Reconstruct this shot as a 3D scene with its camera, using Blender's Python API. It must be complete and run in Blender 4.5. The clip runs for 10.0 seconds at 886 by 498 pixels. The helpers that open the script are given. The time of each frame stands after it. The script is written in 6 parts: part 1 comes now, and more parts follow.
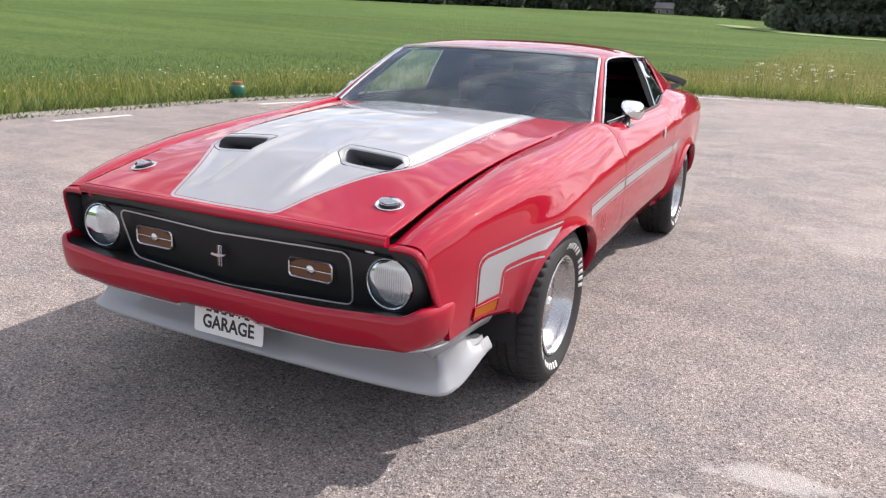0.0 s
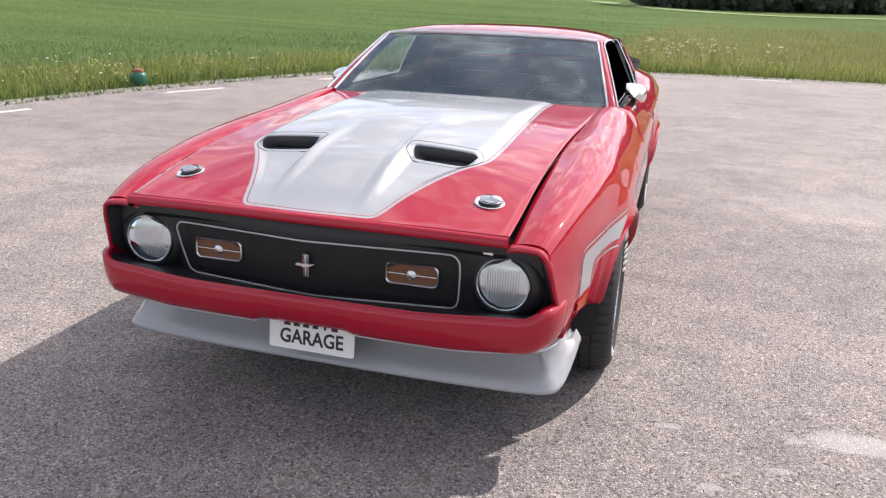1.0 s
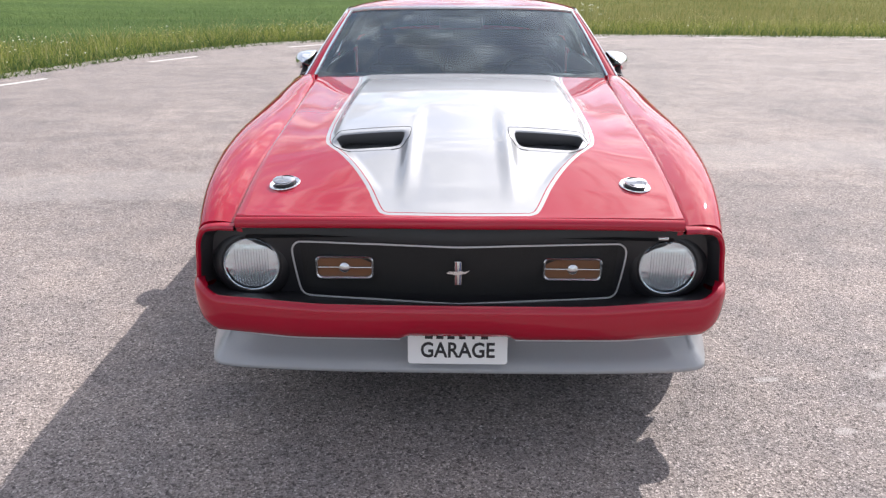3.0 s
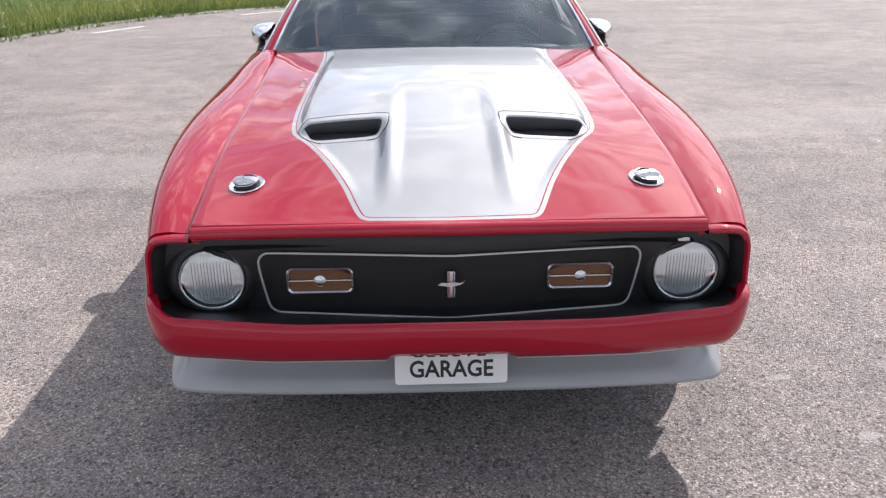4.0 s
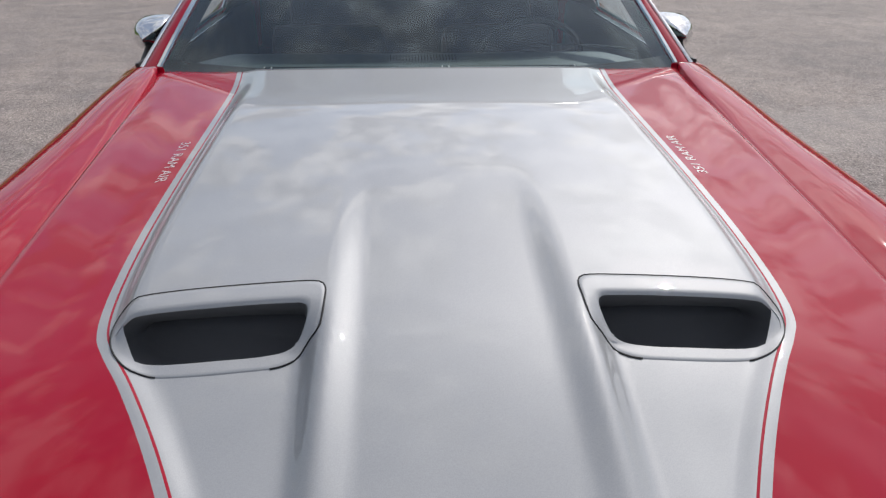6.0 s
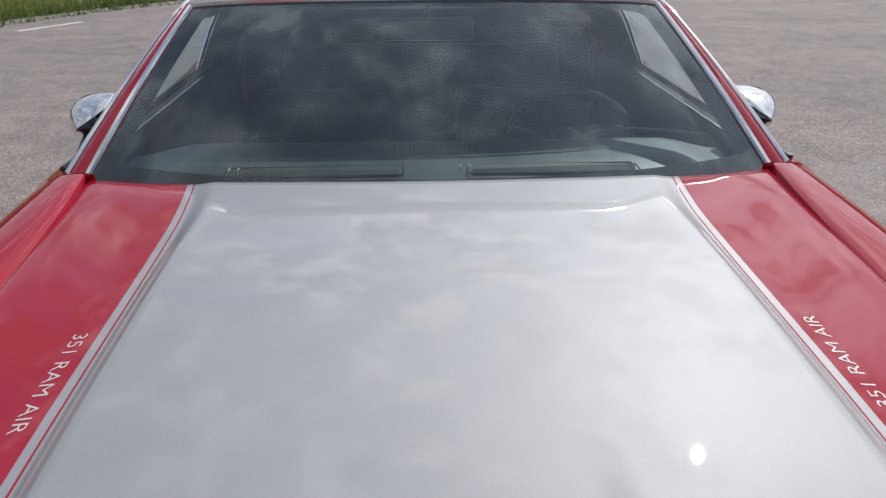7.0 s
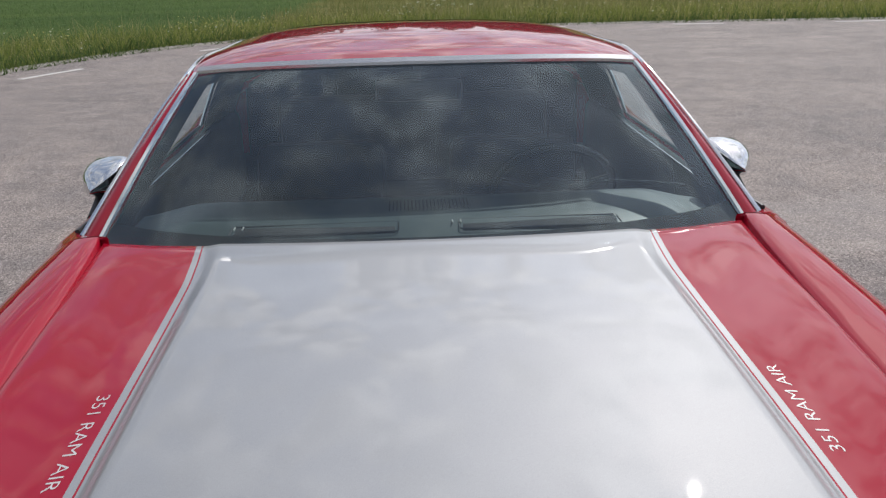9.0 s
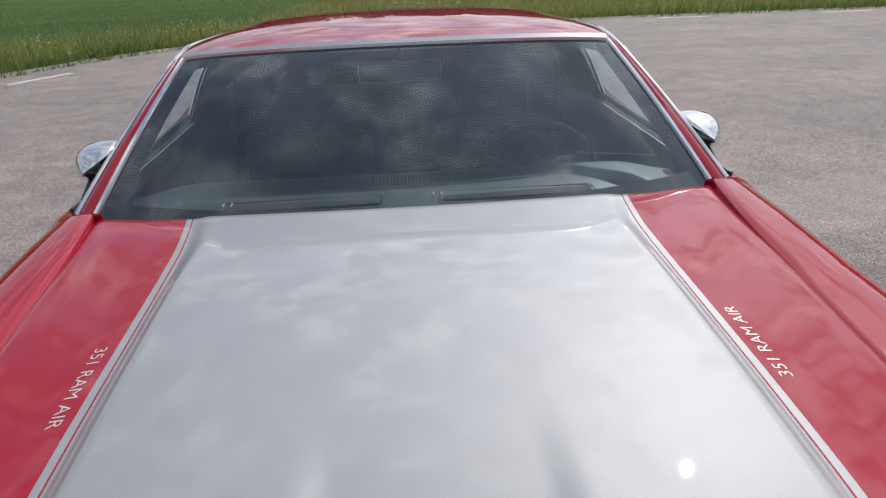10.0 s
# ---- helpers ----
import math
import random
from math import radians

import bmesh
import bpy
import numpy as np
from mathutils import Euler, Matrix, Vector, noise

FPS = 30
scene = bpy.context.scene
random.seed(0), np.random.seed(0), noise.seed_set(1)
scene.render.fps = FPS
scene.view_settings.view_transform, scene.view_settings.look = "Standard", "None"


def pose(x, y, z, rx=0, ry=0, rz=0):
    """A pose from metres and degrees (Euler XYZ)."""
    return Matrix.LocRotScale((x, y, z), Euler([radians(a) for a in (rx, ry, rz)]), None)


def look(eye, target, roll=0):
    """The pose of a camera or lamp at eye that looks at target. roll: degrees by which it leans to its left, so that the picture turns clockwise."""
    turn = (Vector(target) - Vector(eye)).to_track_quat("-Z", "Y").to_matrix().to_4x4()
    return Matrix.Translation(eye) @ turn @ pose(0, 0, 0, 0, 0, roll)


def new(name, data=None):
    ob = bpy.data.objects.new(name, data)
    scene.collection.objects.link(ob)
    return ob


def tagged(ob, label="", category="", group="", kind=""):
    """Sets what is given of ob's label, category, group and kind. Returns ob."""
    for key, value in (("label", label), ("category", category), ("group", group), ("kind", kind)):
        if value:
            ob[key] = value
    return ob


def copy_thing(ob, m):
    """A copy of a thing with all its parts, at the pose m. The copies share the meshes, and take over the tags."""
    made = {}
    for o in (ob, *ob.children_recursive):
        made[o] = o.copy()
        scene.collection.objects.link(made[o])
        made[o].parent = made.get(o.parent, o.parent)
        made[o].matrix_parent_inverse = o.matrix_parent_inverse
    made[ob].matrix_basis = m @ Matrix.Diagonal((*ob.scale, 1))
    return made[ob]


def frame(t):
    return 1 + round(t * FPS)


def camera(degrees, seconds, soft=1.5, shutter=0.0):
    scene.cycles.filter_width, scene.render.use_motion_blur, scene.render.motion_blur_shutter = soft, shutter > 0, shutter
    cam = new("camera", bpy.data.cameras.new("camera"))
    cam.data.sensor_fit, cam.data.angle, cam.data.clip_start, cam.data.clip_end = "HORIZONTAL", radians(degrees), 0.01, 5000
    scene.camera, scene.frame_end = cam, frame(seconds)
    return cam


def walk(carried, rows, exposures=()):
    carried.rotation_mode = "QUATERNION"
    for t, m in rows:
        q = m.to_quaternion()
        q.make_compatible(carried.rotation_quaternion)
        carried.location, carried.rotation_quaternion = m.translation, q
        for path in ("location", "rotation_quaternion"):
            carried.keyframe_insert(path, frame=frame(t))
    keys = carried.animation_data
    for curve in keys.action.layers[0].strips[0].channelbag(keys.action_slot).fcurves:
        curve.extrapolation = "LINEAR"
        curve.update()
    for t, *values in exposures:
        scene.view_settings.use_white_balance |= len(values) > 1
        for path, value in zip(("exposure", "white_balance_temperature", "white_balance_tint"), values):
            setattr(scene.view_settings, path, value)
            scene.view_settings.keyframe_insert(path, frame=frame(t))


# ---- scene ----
cam = camera(60.1, 10.0, soft=1.3)
PATH = [
    (0, (1.726, -1.901, 1.401), (0.904, -0.169, 0.832), 2.5),
    (0.5, (1.365, -2.012, 1.405), (0.682, -0.227, 0.814), 2.3),
    (1, (1.051, -2.074, 1.413), (0.517, -0.245, 0.805), 1.9),
    (1.5, (0.718, -2.034, 1.402), (0.337, -0.171, 0.783), 1.4),
    (2, (0.445, -2.044, 1.404), (0.202, -0.162, 0.77), 0.8),
    (2.5, (0.15, -2.109, 1.432), (0.022, -0.222, 0.783), 0.4),
    (4, (-0.07, -1.778, 1.441), (-0.018, 0.072, 0.682), -0.5),
    (4.5, (-0.122, -1.458, 1.442), (-0.038, 0.372, 0.64), -0.6),
    (5, (-0.134, -1.127, 1.43), (-0.025, 0.687, 0.595), -0.5),
    (5.5, (-0.069, -0.725, 1.427), (0.049, 1.081, 0.577), -0.2),
    (6, (-0.064, -0.364, 1.408), (0.04, 1.444, 0.559), 0.2),
    (6.2, (-0.067, -0.224, 1.430), (0.036, 1.581, 0.574), 0.1),
    (7.3, (-0.040, 0.345, 1.462), (0.025, 2.190, 0.690), -0.3),
    (7.5, (-0.033, 0.377, 1.464), (0.022, 2.228, 0.709), -0.4),
    (8, (-0.04, 0.381, 1.464), (0.021, 2.244, 0.739), -0.5),
    (8.5, (-0.034, 0.294, 1.497), (0.038, 2.159, 0.779), -0.8),
    (9, (-0.044, 0.165, 1.539), (0.044, 2.028, 0.817), -1.2),
    (9.5, (-0.057, 0.057, 1.555), (0.045, 1.919, 0.831), -1.6),
    (10, (-0.023, 0.069, 1.496), (0.082, 1.932, 0.775), -2.3),
]
EXPOSURES = [(0, 0.72, 6650, 16), (1.0, 0.76, 6600, 16), (2.5, 0.74, 6500, 15), (4.0, 0.64, 6450, 14), (4.5, 0.52, 6450, 14), (5.0, 0.34, 6450, 14), (5.5, 0.03, 6450, 13), (6.0, -0.12, 6450, 12), (7.5, -0.18, 6400, 12), (8.5, -0.18, 6400, 12), (10, -0.12, 6400, 12)]
walk(cam, [(t, look(eye, target, roll)) for t, eye, target, roll in PATH], EXPOSURES)


# ---- light ----
SUN_WAY = Vector((0.62, 1.0, 1.02)).normalized()
SUN_ELEV = math.asin(SUN_WAY.z)
SUN_TURN = math.atan2(SUN_WAY.x, SUN_WAY.y)


def make_world():
    world = bpy.data.worlds.new("sky")
    scene.world = world
    world.use_nodes = True
    nt = world.node_tree
    nt.nodes.clear()
    out = nt.nodes.new("ShaderNodeOutputWorld")
    bg = nt.nodes.new("ShaderNodeBackground")
    bg.inputs["Strength"].default_value = 0.14
    sky = nt.nodes.new("ShaderNodeTexSky")
    sky.sky_type = "NISHITA"
    sky.sun_disc = False
    sky.sun_elevation, sky.sun_rotation = SUN_ELEV, SUN_TURN
    co = nt.nodes.new("ShaderNodeTexCoord")
    split = nt.nodes.new("ShaderNodeSeparateXYZ")
    nt.links.new(co.outputs["Generated"], split.inputs[0])
    lift = nt.nodes.new("ShaderNodeMath")
    lift.operation = "ADD"
    lift.inputs[1].default_value = 0.25
    nt.links.new(split.outputs["Z"], lift.inputs[0])
    floor_ = nt.nodes.new("ShaderNodeMath")
    floor_.operation = "MAXIMUM"
    floor_.inputs[1].default_value = 0.2
    nt.links.new(lift.outputs[0], floor_.inputs[0])
    flat = nt.nodes.new("ShaderNodeCombineXYZ")
    for k, axis in enumerate("XY"):
        div = nt.nodes.new("ShaderNodeMath")
        div.operation = "DIVIDE"
        nt.links.new(split.outputs[axis], div.inputs[0])
        nt.links.new(floor_.outputs[0], div.inputs[1])
        nt.links.new(div.outputs[0], flat.inputs[k])
    big = nt.nodes.new("ShaderNodeTexNoise")
    big.inputs["Scale"].default_value = 4.6
    big.inputs["Detail"].default_value = 7
    big.inputs["Roughness"].default_value = 0.62
    big.inputs["Distortion"].default_value = 0.35
    nt.links.new(flat.outputs[0], big.inputs["Vector"])
    ramp = nt.nodes.new("ShaderNodeValToRGB")
    ramp.color_ramp.elements[0].position, ramp.color_ramp.elements[1].position = 0.465, 0.545
    ramp.color_ramp.elements[0].color = (0.32, 0.32, 0.32, 1)
    nt.links.new(big.outputs["Fac"], ramp.inputs[0])
    body = nt.nodes.new("ShaderNodeTexNoise")
    body.inputs["Scale"].default_value = 7.5
    body.inputs["Detail"].default_value = 8
    body.inputs["Roughness"].default_value = 0.62
    nt.links.new(flat.outputs[0], body.inputs["Vector"])
    tone = nt.nodes.new("ShaderNodeValToRGB")
    tone.color_ramp.elements[0].position, tone.color_ramp.elements[1].position = 0.43, 0.60
    tone.color_ramp.elements[0].color, tone.color_ramp.elements[1].color = (2.6, 2.75, 3.0, 1), (7.0, 7.1, 7.2, 1)
    nt.links.new(body.outputs["Fac"], tone.inputs[0])
    # clouds glow towards the sun
    sunward = nt.nodes.new("ShaderNodeVectorMath")
    sunward.operation = "DOT_PRODUCT"
    sunward.inputs[1].default_value = SUN_WAY
    nt.links.new(co.outputs["Generated"], sunward.inputs[0])
    near = nt.nodes.new("ShaderNodeMapRange")
    near.interpolation_type = "SMOOTHERSTEP"
    near.inputs["From Min"].default_value, near.inputs["From Max"].default_value = 0.55, 1.0
    near.inputs["To Min"].default_value, near.inputs["To Max"].default_value = 0.95, 1.6
    nt.links.new(sunward.outputs["Value"], near.inputs["Value"])
    lit = nt.nodes.new("ShaderNodeVectorMath")
    lit.operation = "SCALE"
    nt.links.new(tone.outputs[0], lit.inputs[0])
    nt.links.new(near.outputs[0], lit.inputs["Scale"])
    mix = nt.nodes.new("ShaderNodeMixRGB")
    nt.links.new(ramp.outputs[0], mix.inputs[0])
    nt.links.new(sky.outputs[0], mix.inputs[1])
    nt.links.new(lit.outputs[0], mix.inputs[2])
    nt.links.new(mix.outputs[0], bg.inputs[0])
    nt.links.new(bg.outputs[0], out.inputs[0])


make_world()
sun_data = bpy.data.lights.new("sun", "SUN")
sun_data.energy, sun_data.angle, sun_data.color = 3.7, radians(0.53), (1.0, 0.955, 0.89)
sun = new("sun", sun_data)
sun.matrix_world = look(SUN_WAY * 50, (0, 0, 0))

# ---- materials ----


class Mat:
    """A node material round one Principled shader."""

    def __init__(self, name, colour=(0.5, 0.5, 0.5), rough=0.5, metal=0.0, **extra):
        self.mat = bpy.data.materials.new(name)
        self.mat.use_nodes = True
        self.nt = self.mat.node_tree
        self.bsdf = self.nt.nodes["Principled BSDF"]
        self.put("Base Color", (*colour, 1))
        self.put("Roughness", rough)
        self.put("Metallic", metal)
        for key, value in extra.items():
            self.put(key.replace("_", " "), value)
        self.where = None

    def put(self, socket, value):
        self.bsdf.inputs[socket].default_value = value

    def node(self, kind, **values):
        n = self.nt.nodes.new(kind)
        for key, value in values.items():
            n.inputs[key.replace("_", " ")].default_value = value
        return n

    def link(self, a, b):
        self.nt.links.new(a, b)

    def coords(self):
        if self.where is None:
            self.where = self.nt.nodes.new("ShaderNodeTexCoord").outputs["Object"]
        return self.where

    def noise(self, scale, detail=3, rough=0.55, distort=0.0, stretch=None):
        n = self.node("ShaderNodeTexNoise", Scale=scale, Detail=detail, Roughness=rough, Distortion=distort)
        src = self.coords()
        if stretch:
            m = self.node("ShaderNodeMapping")
            m.inputs["Scale"].default_value = stretch
            self.link(src, m.inputs[0])
            src = m.outputs[0]
        self.link(src, n.inputs["Vector"])
        return n.outputs["Fac"]

    def ramp(self, fac, *stops):
        r = self.node("ShaderNodeValToRGB")
        els = r.color_ramp.elements
        while len(els) < len(stops):
            els.new(0.5)
        for el, (at, col) in zip(els, stops):
            el.position = at
            el.color = (*col, 1) if len(col) == 3 else col
        self.link(fac, r.inputs[0])
        return r.outputs[0]

    def mix(self, fac, a, b, how="MIX"):
        m = self.node("ShaderNodeMixRGB")
        m.blend_type = how
        for slot, value in zip(m.inputs, (fac, a, b)):
            if isinstance(value, bpy.types.NodeSocket):
                self.link(value, slot)
            elif isinstance(value, tuple):
                slot.default_value = (*value, 1) if len(value) == 3 else value
            else:
                slot.default_value = value
        return m.outputs[0]

    def colour(self, out):
        self.link(out, self.bsdf.inputs["Base Color"])

    def bump(self, height, strength=0.2, distance=0.002, coat=False):
        b = self.node("ShaderNodeBump", Strength=strength, Distance=distance)
        self.link(height, b.inputs["Height"])
        self.link(b.outputs[0], self.bsdf.inputs["Normal"])
        if coat:
            self.link(b.outputs[0], self.bsdf.inputs["Coat Normal"])

    def gloss(self, fac, low, high):
        m = self.node("ShaderNodeMapRange")
        m.inputs["To Min"].default_value, m.inputs["To Max"].default_value = low, high
        self.link(fac, m.inputs["Value"])
        self.link(m.outputs[0], self.bsdf.inputs["Roughness"])


def paint_red():
    m = Mat("red_paint", (0.36, 0.006, 0.022), 0.55, Coat_Weight=1.0, Coat_Roughness=0.018, Coat_IOR=1.5, Specular_IOR_Level=0.02)
    m.colour(m.mix(m.noise(3.0, 3), (0.330, 0.0035, 0.019), (0.375, 0.0045, 0.024)))
    m.bump(m.noise(5, 2), 0.06, 0.002, coat=True)
    m.gloss(m.noise(9, 4), 0.5, 0.62)
    return m.mat


def paint_silver():
    m = Mat("silver_paint", (0.42, 0.42, 0.44), 0.5, 0.25, Coat_Weight=1.0, Coat_Roughness=0.012, Coat_IOR=1.5, Specular_IOR_Level=0.25)
    fleck = m.ramp(m.noise(900, 1), (0.35, (0.94, 0.94, 0.94)), (0.65, (1.06, 1.06, 1.06)))
    m.colour(m.mix(1.0, m.mix(m.noise(4.0, 3), (0.326, 0.335, 0.350), (0.366, 0.375, 0.389)), fleck, "MULTIPLY"))
    m.bump(m.noise(5, 2), 0.06, 0.002, coat=True)
    m.gloss(m.noise(600, 2), 0.55, 0.65)
    return m.mat


def chrome_mat():
    m = Mat("chrome", (0.78, 0.79, 0.8), 0.07, 1.0)
    m.gloss(m.noise(40, 4), 0.04, 0.16)
    m.bump(m.noise(18, 2), 0.06, 0.002)
    return m.mat


def black_mat(name, base, rough, grain=300.0, depth=0.25):
    m = Mat(name, base, rough)
    m.colour(m.mix(m.noise(7, 4), base, tuple(c * 1.5 + 0.004 for c in base)))
    m.bump(m.noise(grain, 2), depth, 0.0008)
    m.gloss(m.noise(15, 4), rough - 0.08, min(1, rough + 0.12))
    return m.mat


def glass_mat(name, tint, rough=0.0, mirror=0.10, dust_veil=0.0):
    """Clear sheet glass: see-through tint, a mirror part by Fresnel and a thin pale film for dust and veiling glare."""
    m = Mat(name, tint, 0.02)
    nt = m.nt
    clear = nt.nodes.new("ShaderNodeBsdfTransparent")
    clear.inputs[0].default_value = (*tint, 1)
    shine = nt.nodes.new("ShaderNodeBsdfGlossy")
    shine.inputs["Roughness"].default_value = rough
    shine.inputs["Color"].default_value = (0.78, 0.91, 1.0, 1)
    fres = nt.nodes.new("ShaderNodeFresnel")
    fres.inputs[0].default_value = 1.5 + mirror
    mix = nt.nodes.new("ShaderNodeMixShader")
    nt.links.new(fres.outputs[0], mix.inputs[0])
    nt.links.new(clear.outputs[0], mix.inputs[1])
    nt.links.new(shine.outputs[0], mix.inputs[2])
    last = mix
    if dust_veil:
        # pale diffuse film: dust, and veiling glare laid into the glass
        film = nt.nodes.new("ShaderNodeBsdfDiffuse")
        film.inputs[0].default_value = (0.52, 0.58, 0.62, 1)
        last = nt.nodes.new("ShaderNodeMixShader")
        m.link(m.ramp(m.noise(2.2, 4, 0.6, 0.6), (0.3, (dust_veil * 0.6,) * 3), (0.7, (dust_veil * 1.4,) * 3)), last.inputs[0])
        nt.links.new(mix.outputs[0], last.inputs[1])
        nt.links.new(film.outputs[0], last.inputs[2])
    nt.links.new(last.outputs[0], nt.nodes["Material Output"].inputs[0])
    nt.nodes.remove(m.bsdf)
    return m.mat


def asphalt_mat():
    m = Mat("asphalt", (0.17, 0.16, 0.155), 0.88, Specular_IOR_Level=0.4)
    stones = m.node("ShaderNodeTexVoronoi", Scale=170.0)
    m.link(m.coords(), stones.inputs["Vector"])
    tone = m.node("ShaderNodeSeparateColor")
    m.link(stones.outputs["Color"], tone.inputs[0])
    grain = m.ramp(tone.outputs[0], (0.0, (0.135, 0.121, 0.115)), (0.45, (0.240, 0.216, 0.205)), (0.85, (0.305, 0.274, 0.260)), (1.0, (0.50, 0.455, 0.435)))
    fine = m.ramp(m.noise(420, 3, 0.7), (0.3, (0.74, 0.74, 0.74)), (0.7, (1.17, 1.17, 1.17)))
    base = m.mix(1.0, grain, fine, "MULTIPLY")
    # small dark dots: the shadow inside surface pits, put into the colour
    pit_shade = m.ramp(m.noise(125, 2, 0.6), (0.35, (0.42, 0.41, 0.41)), (0.42, (1.09, 1.09, 1.09)))
    base = m.mix(1.0, base, pit_shade, "MULTIPLY")
    cells = m.node("ShaderNodeTexVoronoi", Scale=105.0)
    m.link(m.coords(), cells.inputs["Vector"])
    pick = m.node("ShaderNodeSeparateColor")
    m.link(cells.outputs["Color"], pick.inputs[0])
    # sparser dark cells, likewise pit shadow painted as colour
    hole_shade = m.ramp(pick.outputs[0], (0.09, (0.56, 0.55, 0.55)), (0.14, (1.06, 1.06, 1.06)))
    base = m.mix(1.0, base, hole_shade, "MULTIPLY")
    pale = m.ramp(pick.outputs[1], (0.88, (1, 1, 1)), (0.93, (1.24, 1.23, 1.21)))
    base = m.mix(1.0, base, pale, "MULTIPLY")
    chips = m.ramp(m.noise(70, 2, 0.6), (0.66, (1, 1, 1)), (0.70, (1.3, 1.28, 1.26)))
    base = m.mix(1.0, base, chips, "MULTIPLY")
    worn = m.ramp(m.noise(0.55, 5, 0.6, 0.4), (0.35, (0.84, 0.84, 0.85)), (0.7, (1.16, 1.13, 1.1)))
    base = m.mix(1.0, base, worn, "MULTIPLY")
    blot = m.ramp(m.noise(3.2, 6, 0.62, 0.3), (0.36, (0.86, 0.86, 0.88)), (0.62, (1.10, 1.07, 1.05)))
    base = m.mix(1.0, base, blot, "MULTIPLY")
    wheel = m.ramp(m.noise(0.9, 5, 0.55, 1.2, (0.25, 2.2, 1)), (0.5, (1, 1, 1)), (0.72, (0.86, 0.86, 0.87)))
    base = m.mix(1.0, base, wheel, "MULTIPLY")
    for cx, cy, rx, ry, lift in ((1.80, 0.585, 0.115, 0.042, 0.55), (1.16, 0.49, 0.032, 0.012, 0.45), (1.30, 0.15, 0.022, 0.010, 0.4), (1.52, 0.32, 0.026, 0.011, 0.4), (-2.6, 3.2, 0.7, 0.25, 0.18), (3.1, 4.4, 0.9, 0.3, 0.16), (1.5, -0.9, 0.5, 0.2, 0.15)):
        spot = m.node("ShaderNodeMapping")
        spot.vector_type = "TEXTURE"
        spot.inputs["Location"].default_value = (cx, cy, 0)
        spot.inputs["Rotation"].default_value = (0, 0, radians(8))
        spot.inputs["Scale"].default_value = (rx, ry, 1)
        m.link(m.coords(), spot.inputs[0])
        far = m.node("ShaderNodeVectorMath")
        far.operation = "LENGTH"
        m.link(spot.outputs[0], far.inputs[0])
        rag = m.node("ShaderNodeMath")
        rag.operation = "MULTIPLY"
        m.link(far.outputs["Value"], rag.inputs[0])
        m.link(m.noise(6.0, 5, 0.65), rag.inputs[1])
        mask = m.ramp(rag.outputs[0], (0.62, (lift, lift, lift)), (1.0, (0.0, 0.0, 0.0)))
        mask.node.color_ramp.interpolation = "EASE"
        base = m.mix(mask, base, (0.50, 0.47, 0.45))
    m.colour(base)
    pit = m.mix(0.5, stones.outputs["Distance"], m.noise(240, 4, 0.7))
    m.bump(pit, 0.9, 0.006)
    return m.mat


def field_mat():
    m = Mat("crop_field", (0.06, 0.14, 0.03), 1.0, Specular_IOR_Level=0.05)
    big = m.ramp(m.noise(0.03, 4, 0.6), (0.35, (0.088, 0.140, 0.050)), (0.7, (0.126, 0.190, 0.072)))
    rows = m.ramp(m.noise(0.25, 4, 0.6, 0.2, (0.2, 1.5, 1)), (0.35, (0.8, 0.85, 0.8)), (0.68, (1.15, 1.1, 1.0)))
    tuft = m.ramp(m.noise(6.0, 6, 0.75), (0.35, (0.55, 0.6, 0.5)), (0.65, (1.3, 1.25, 1.2)))
    # rough olive meadow beside the crop
    xyz = m.node("ShaderNodeSeparateXYZ")
    m.link(m.coords(), xyz.inputs[0])
    side = m.node("ShaderNodeMath")
    side.operation = "MULTIPLY_ADD"
    side.inputs[1].default_value, side.inputs[2].default_value = -0.11, 3.6
    m.link(xyz.outputs["Y"], side.inputs[0])
    across = m.node("ShaderNodeMath")
    m.link(xyz.outputs["X"], across.inputs[0])
    m.link(side.outputs[0], across.inputs[1])
    wob = m.node("ShaderNodeMath")
    wob.operation = "MULTIPLY_ADD"
    wob.inputs[1].default_value = 5.0
    m.link(m.noise(0.25, 4), wob.inputs[0])
    m.link(across.outputs[0], wob.inputs[2])
    where = m.ramp(wob.outputs[0], (0.0, (0, 0, 0)), (1.0, (1, 1, 1)))
    where.node.inputs[0].links[0].from_node.use_clamp = False
    rough_land = m.ramp(m.noise(0.35, 5, 0.65), (0.35, (0.125, 0.145, 0.045)), (0.68, (0.215, 0.205, 0.080)))
    reach = m.node("ShaderNodeMapRange")
    reach.inputs["From Min"].default_value, reach.inputs["From Max"].default_value = 34.0, 60.0
    reach.inputs["To Min"].default_value, reach.inputs["To Max"].default_value = 1.0, 0.15
    m.link(xyz.outputs["Y"], reach.inputs["Value"])
    band = m.node("ShaderNodeMath")
    band.operation = "MULTIPLY"
    m.link(where, band.inputs[0])
    m.link(reach.outputs[0], band.inputs[1])
    c = m.mix(band.outputs[0], m.mix(1.0, big, rows, "MULTIPLY"), rough_land)
    m.colour(m.mix(1.0, c, tuft, "MULTIPLY"))
    m.bump(m.noise(5, 6, 0.8), 1.0, 0.12)
    return m.mat


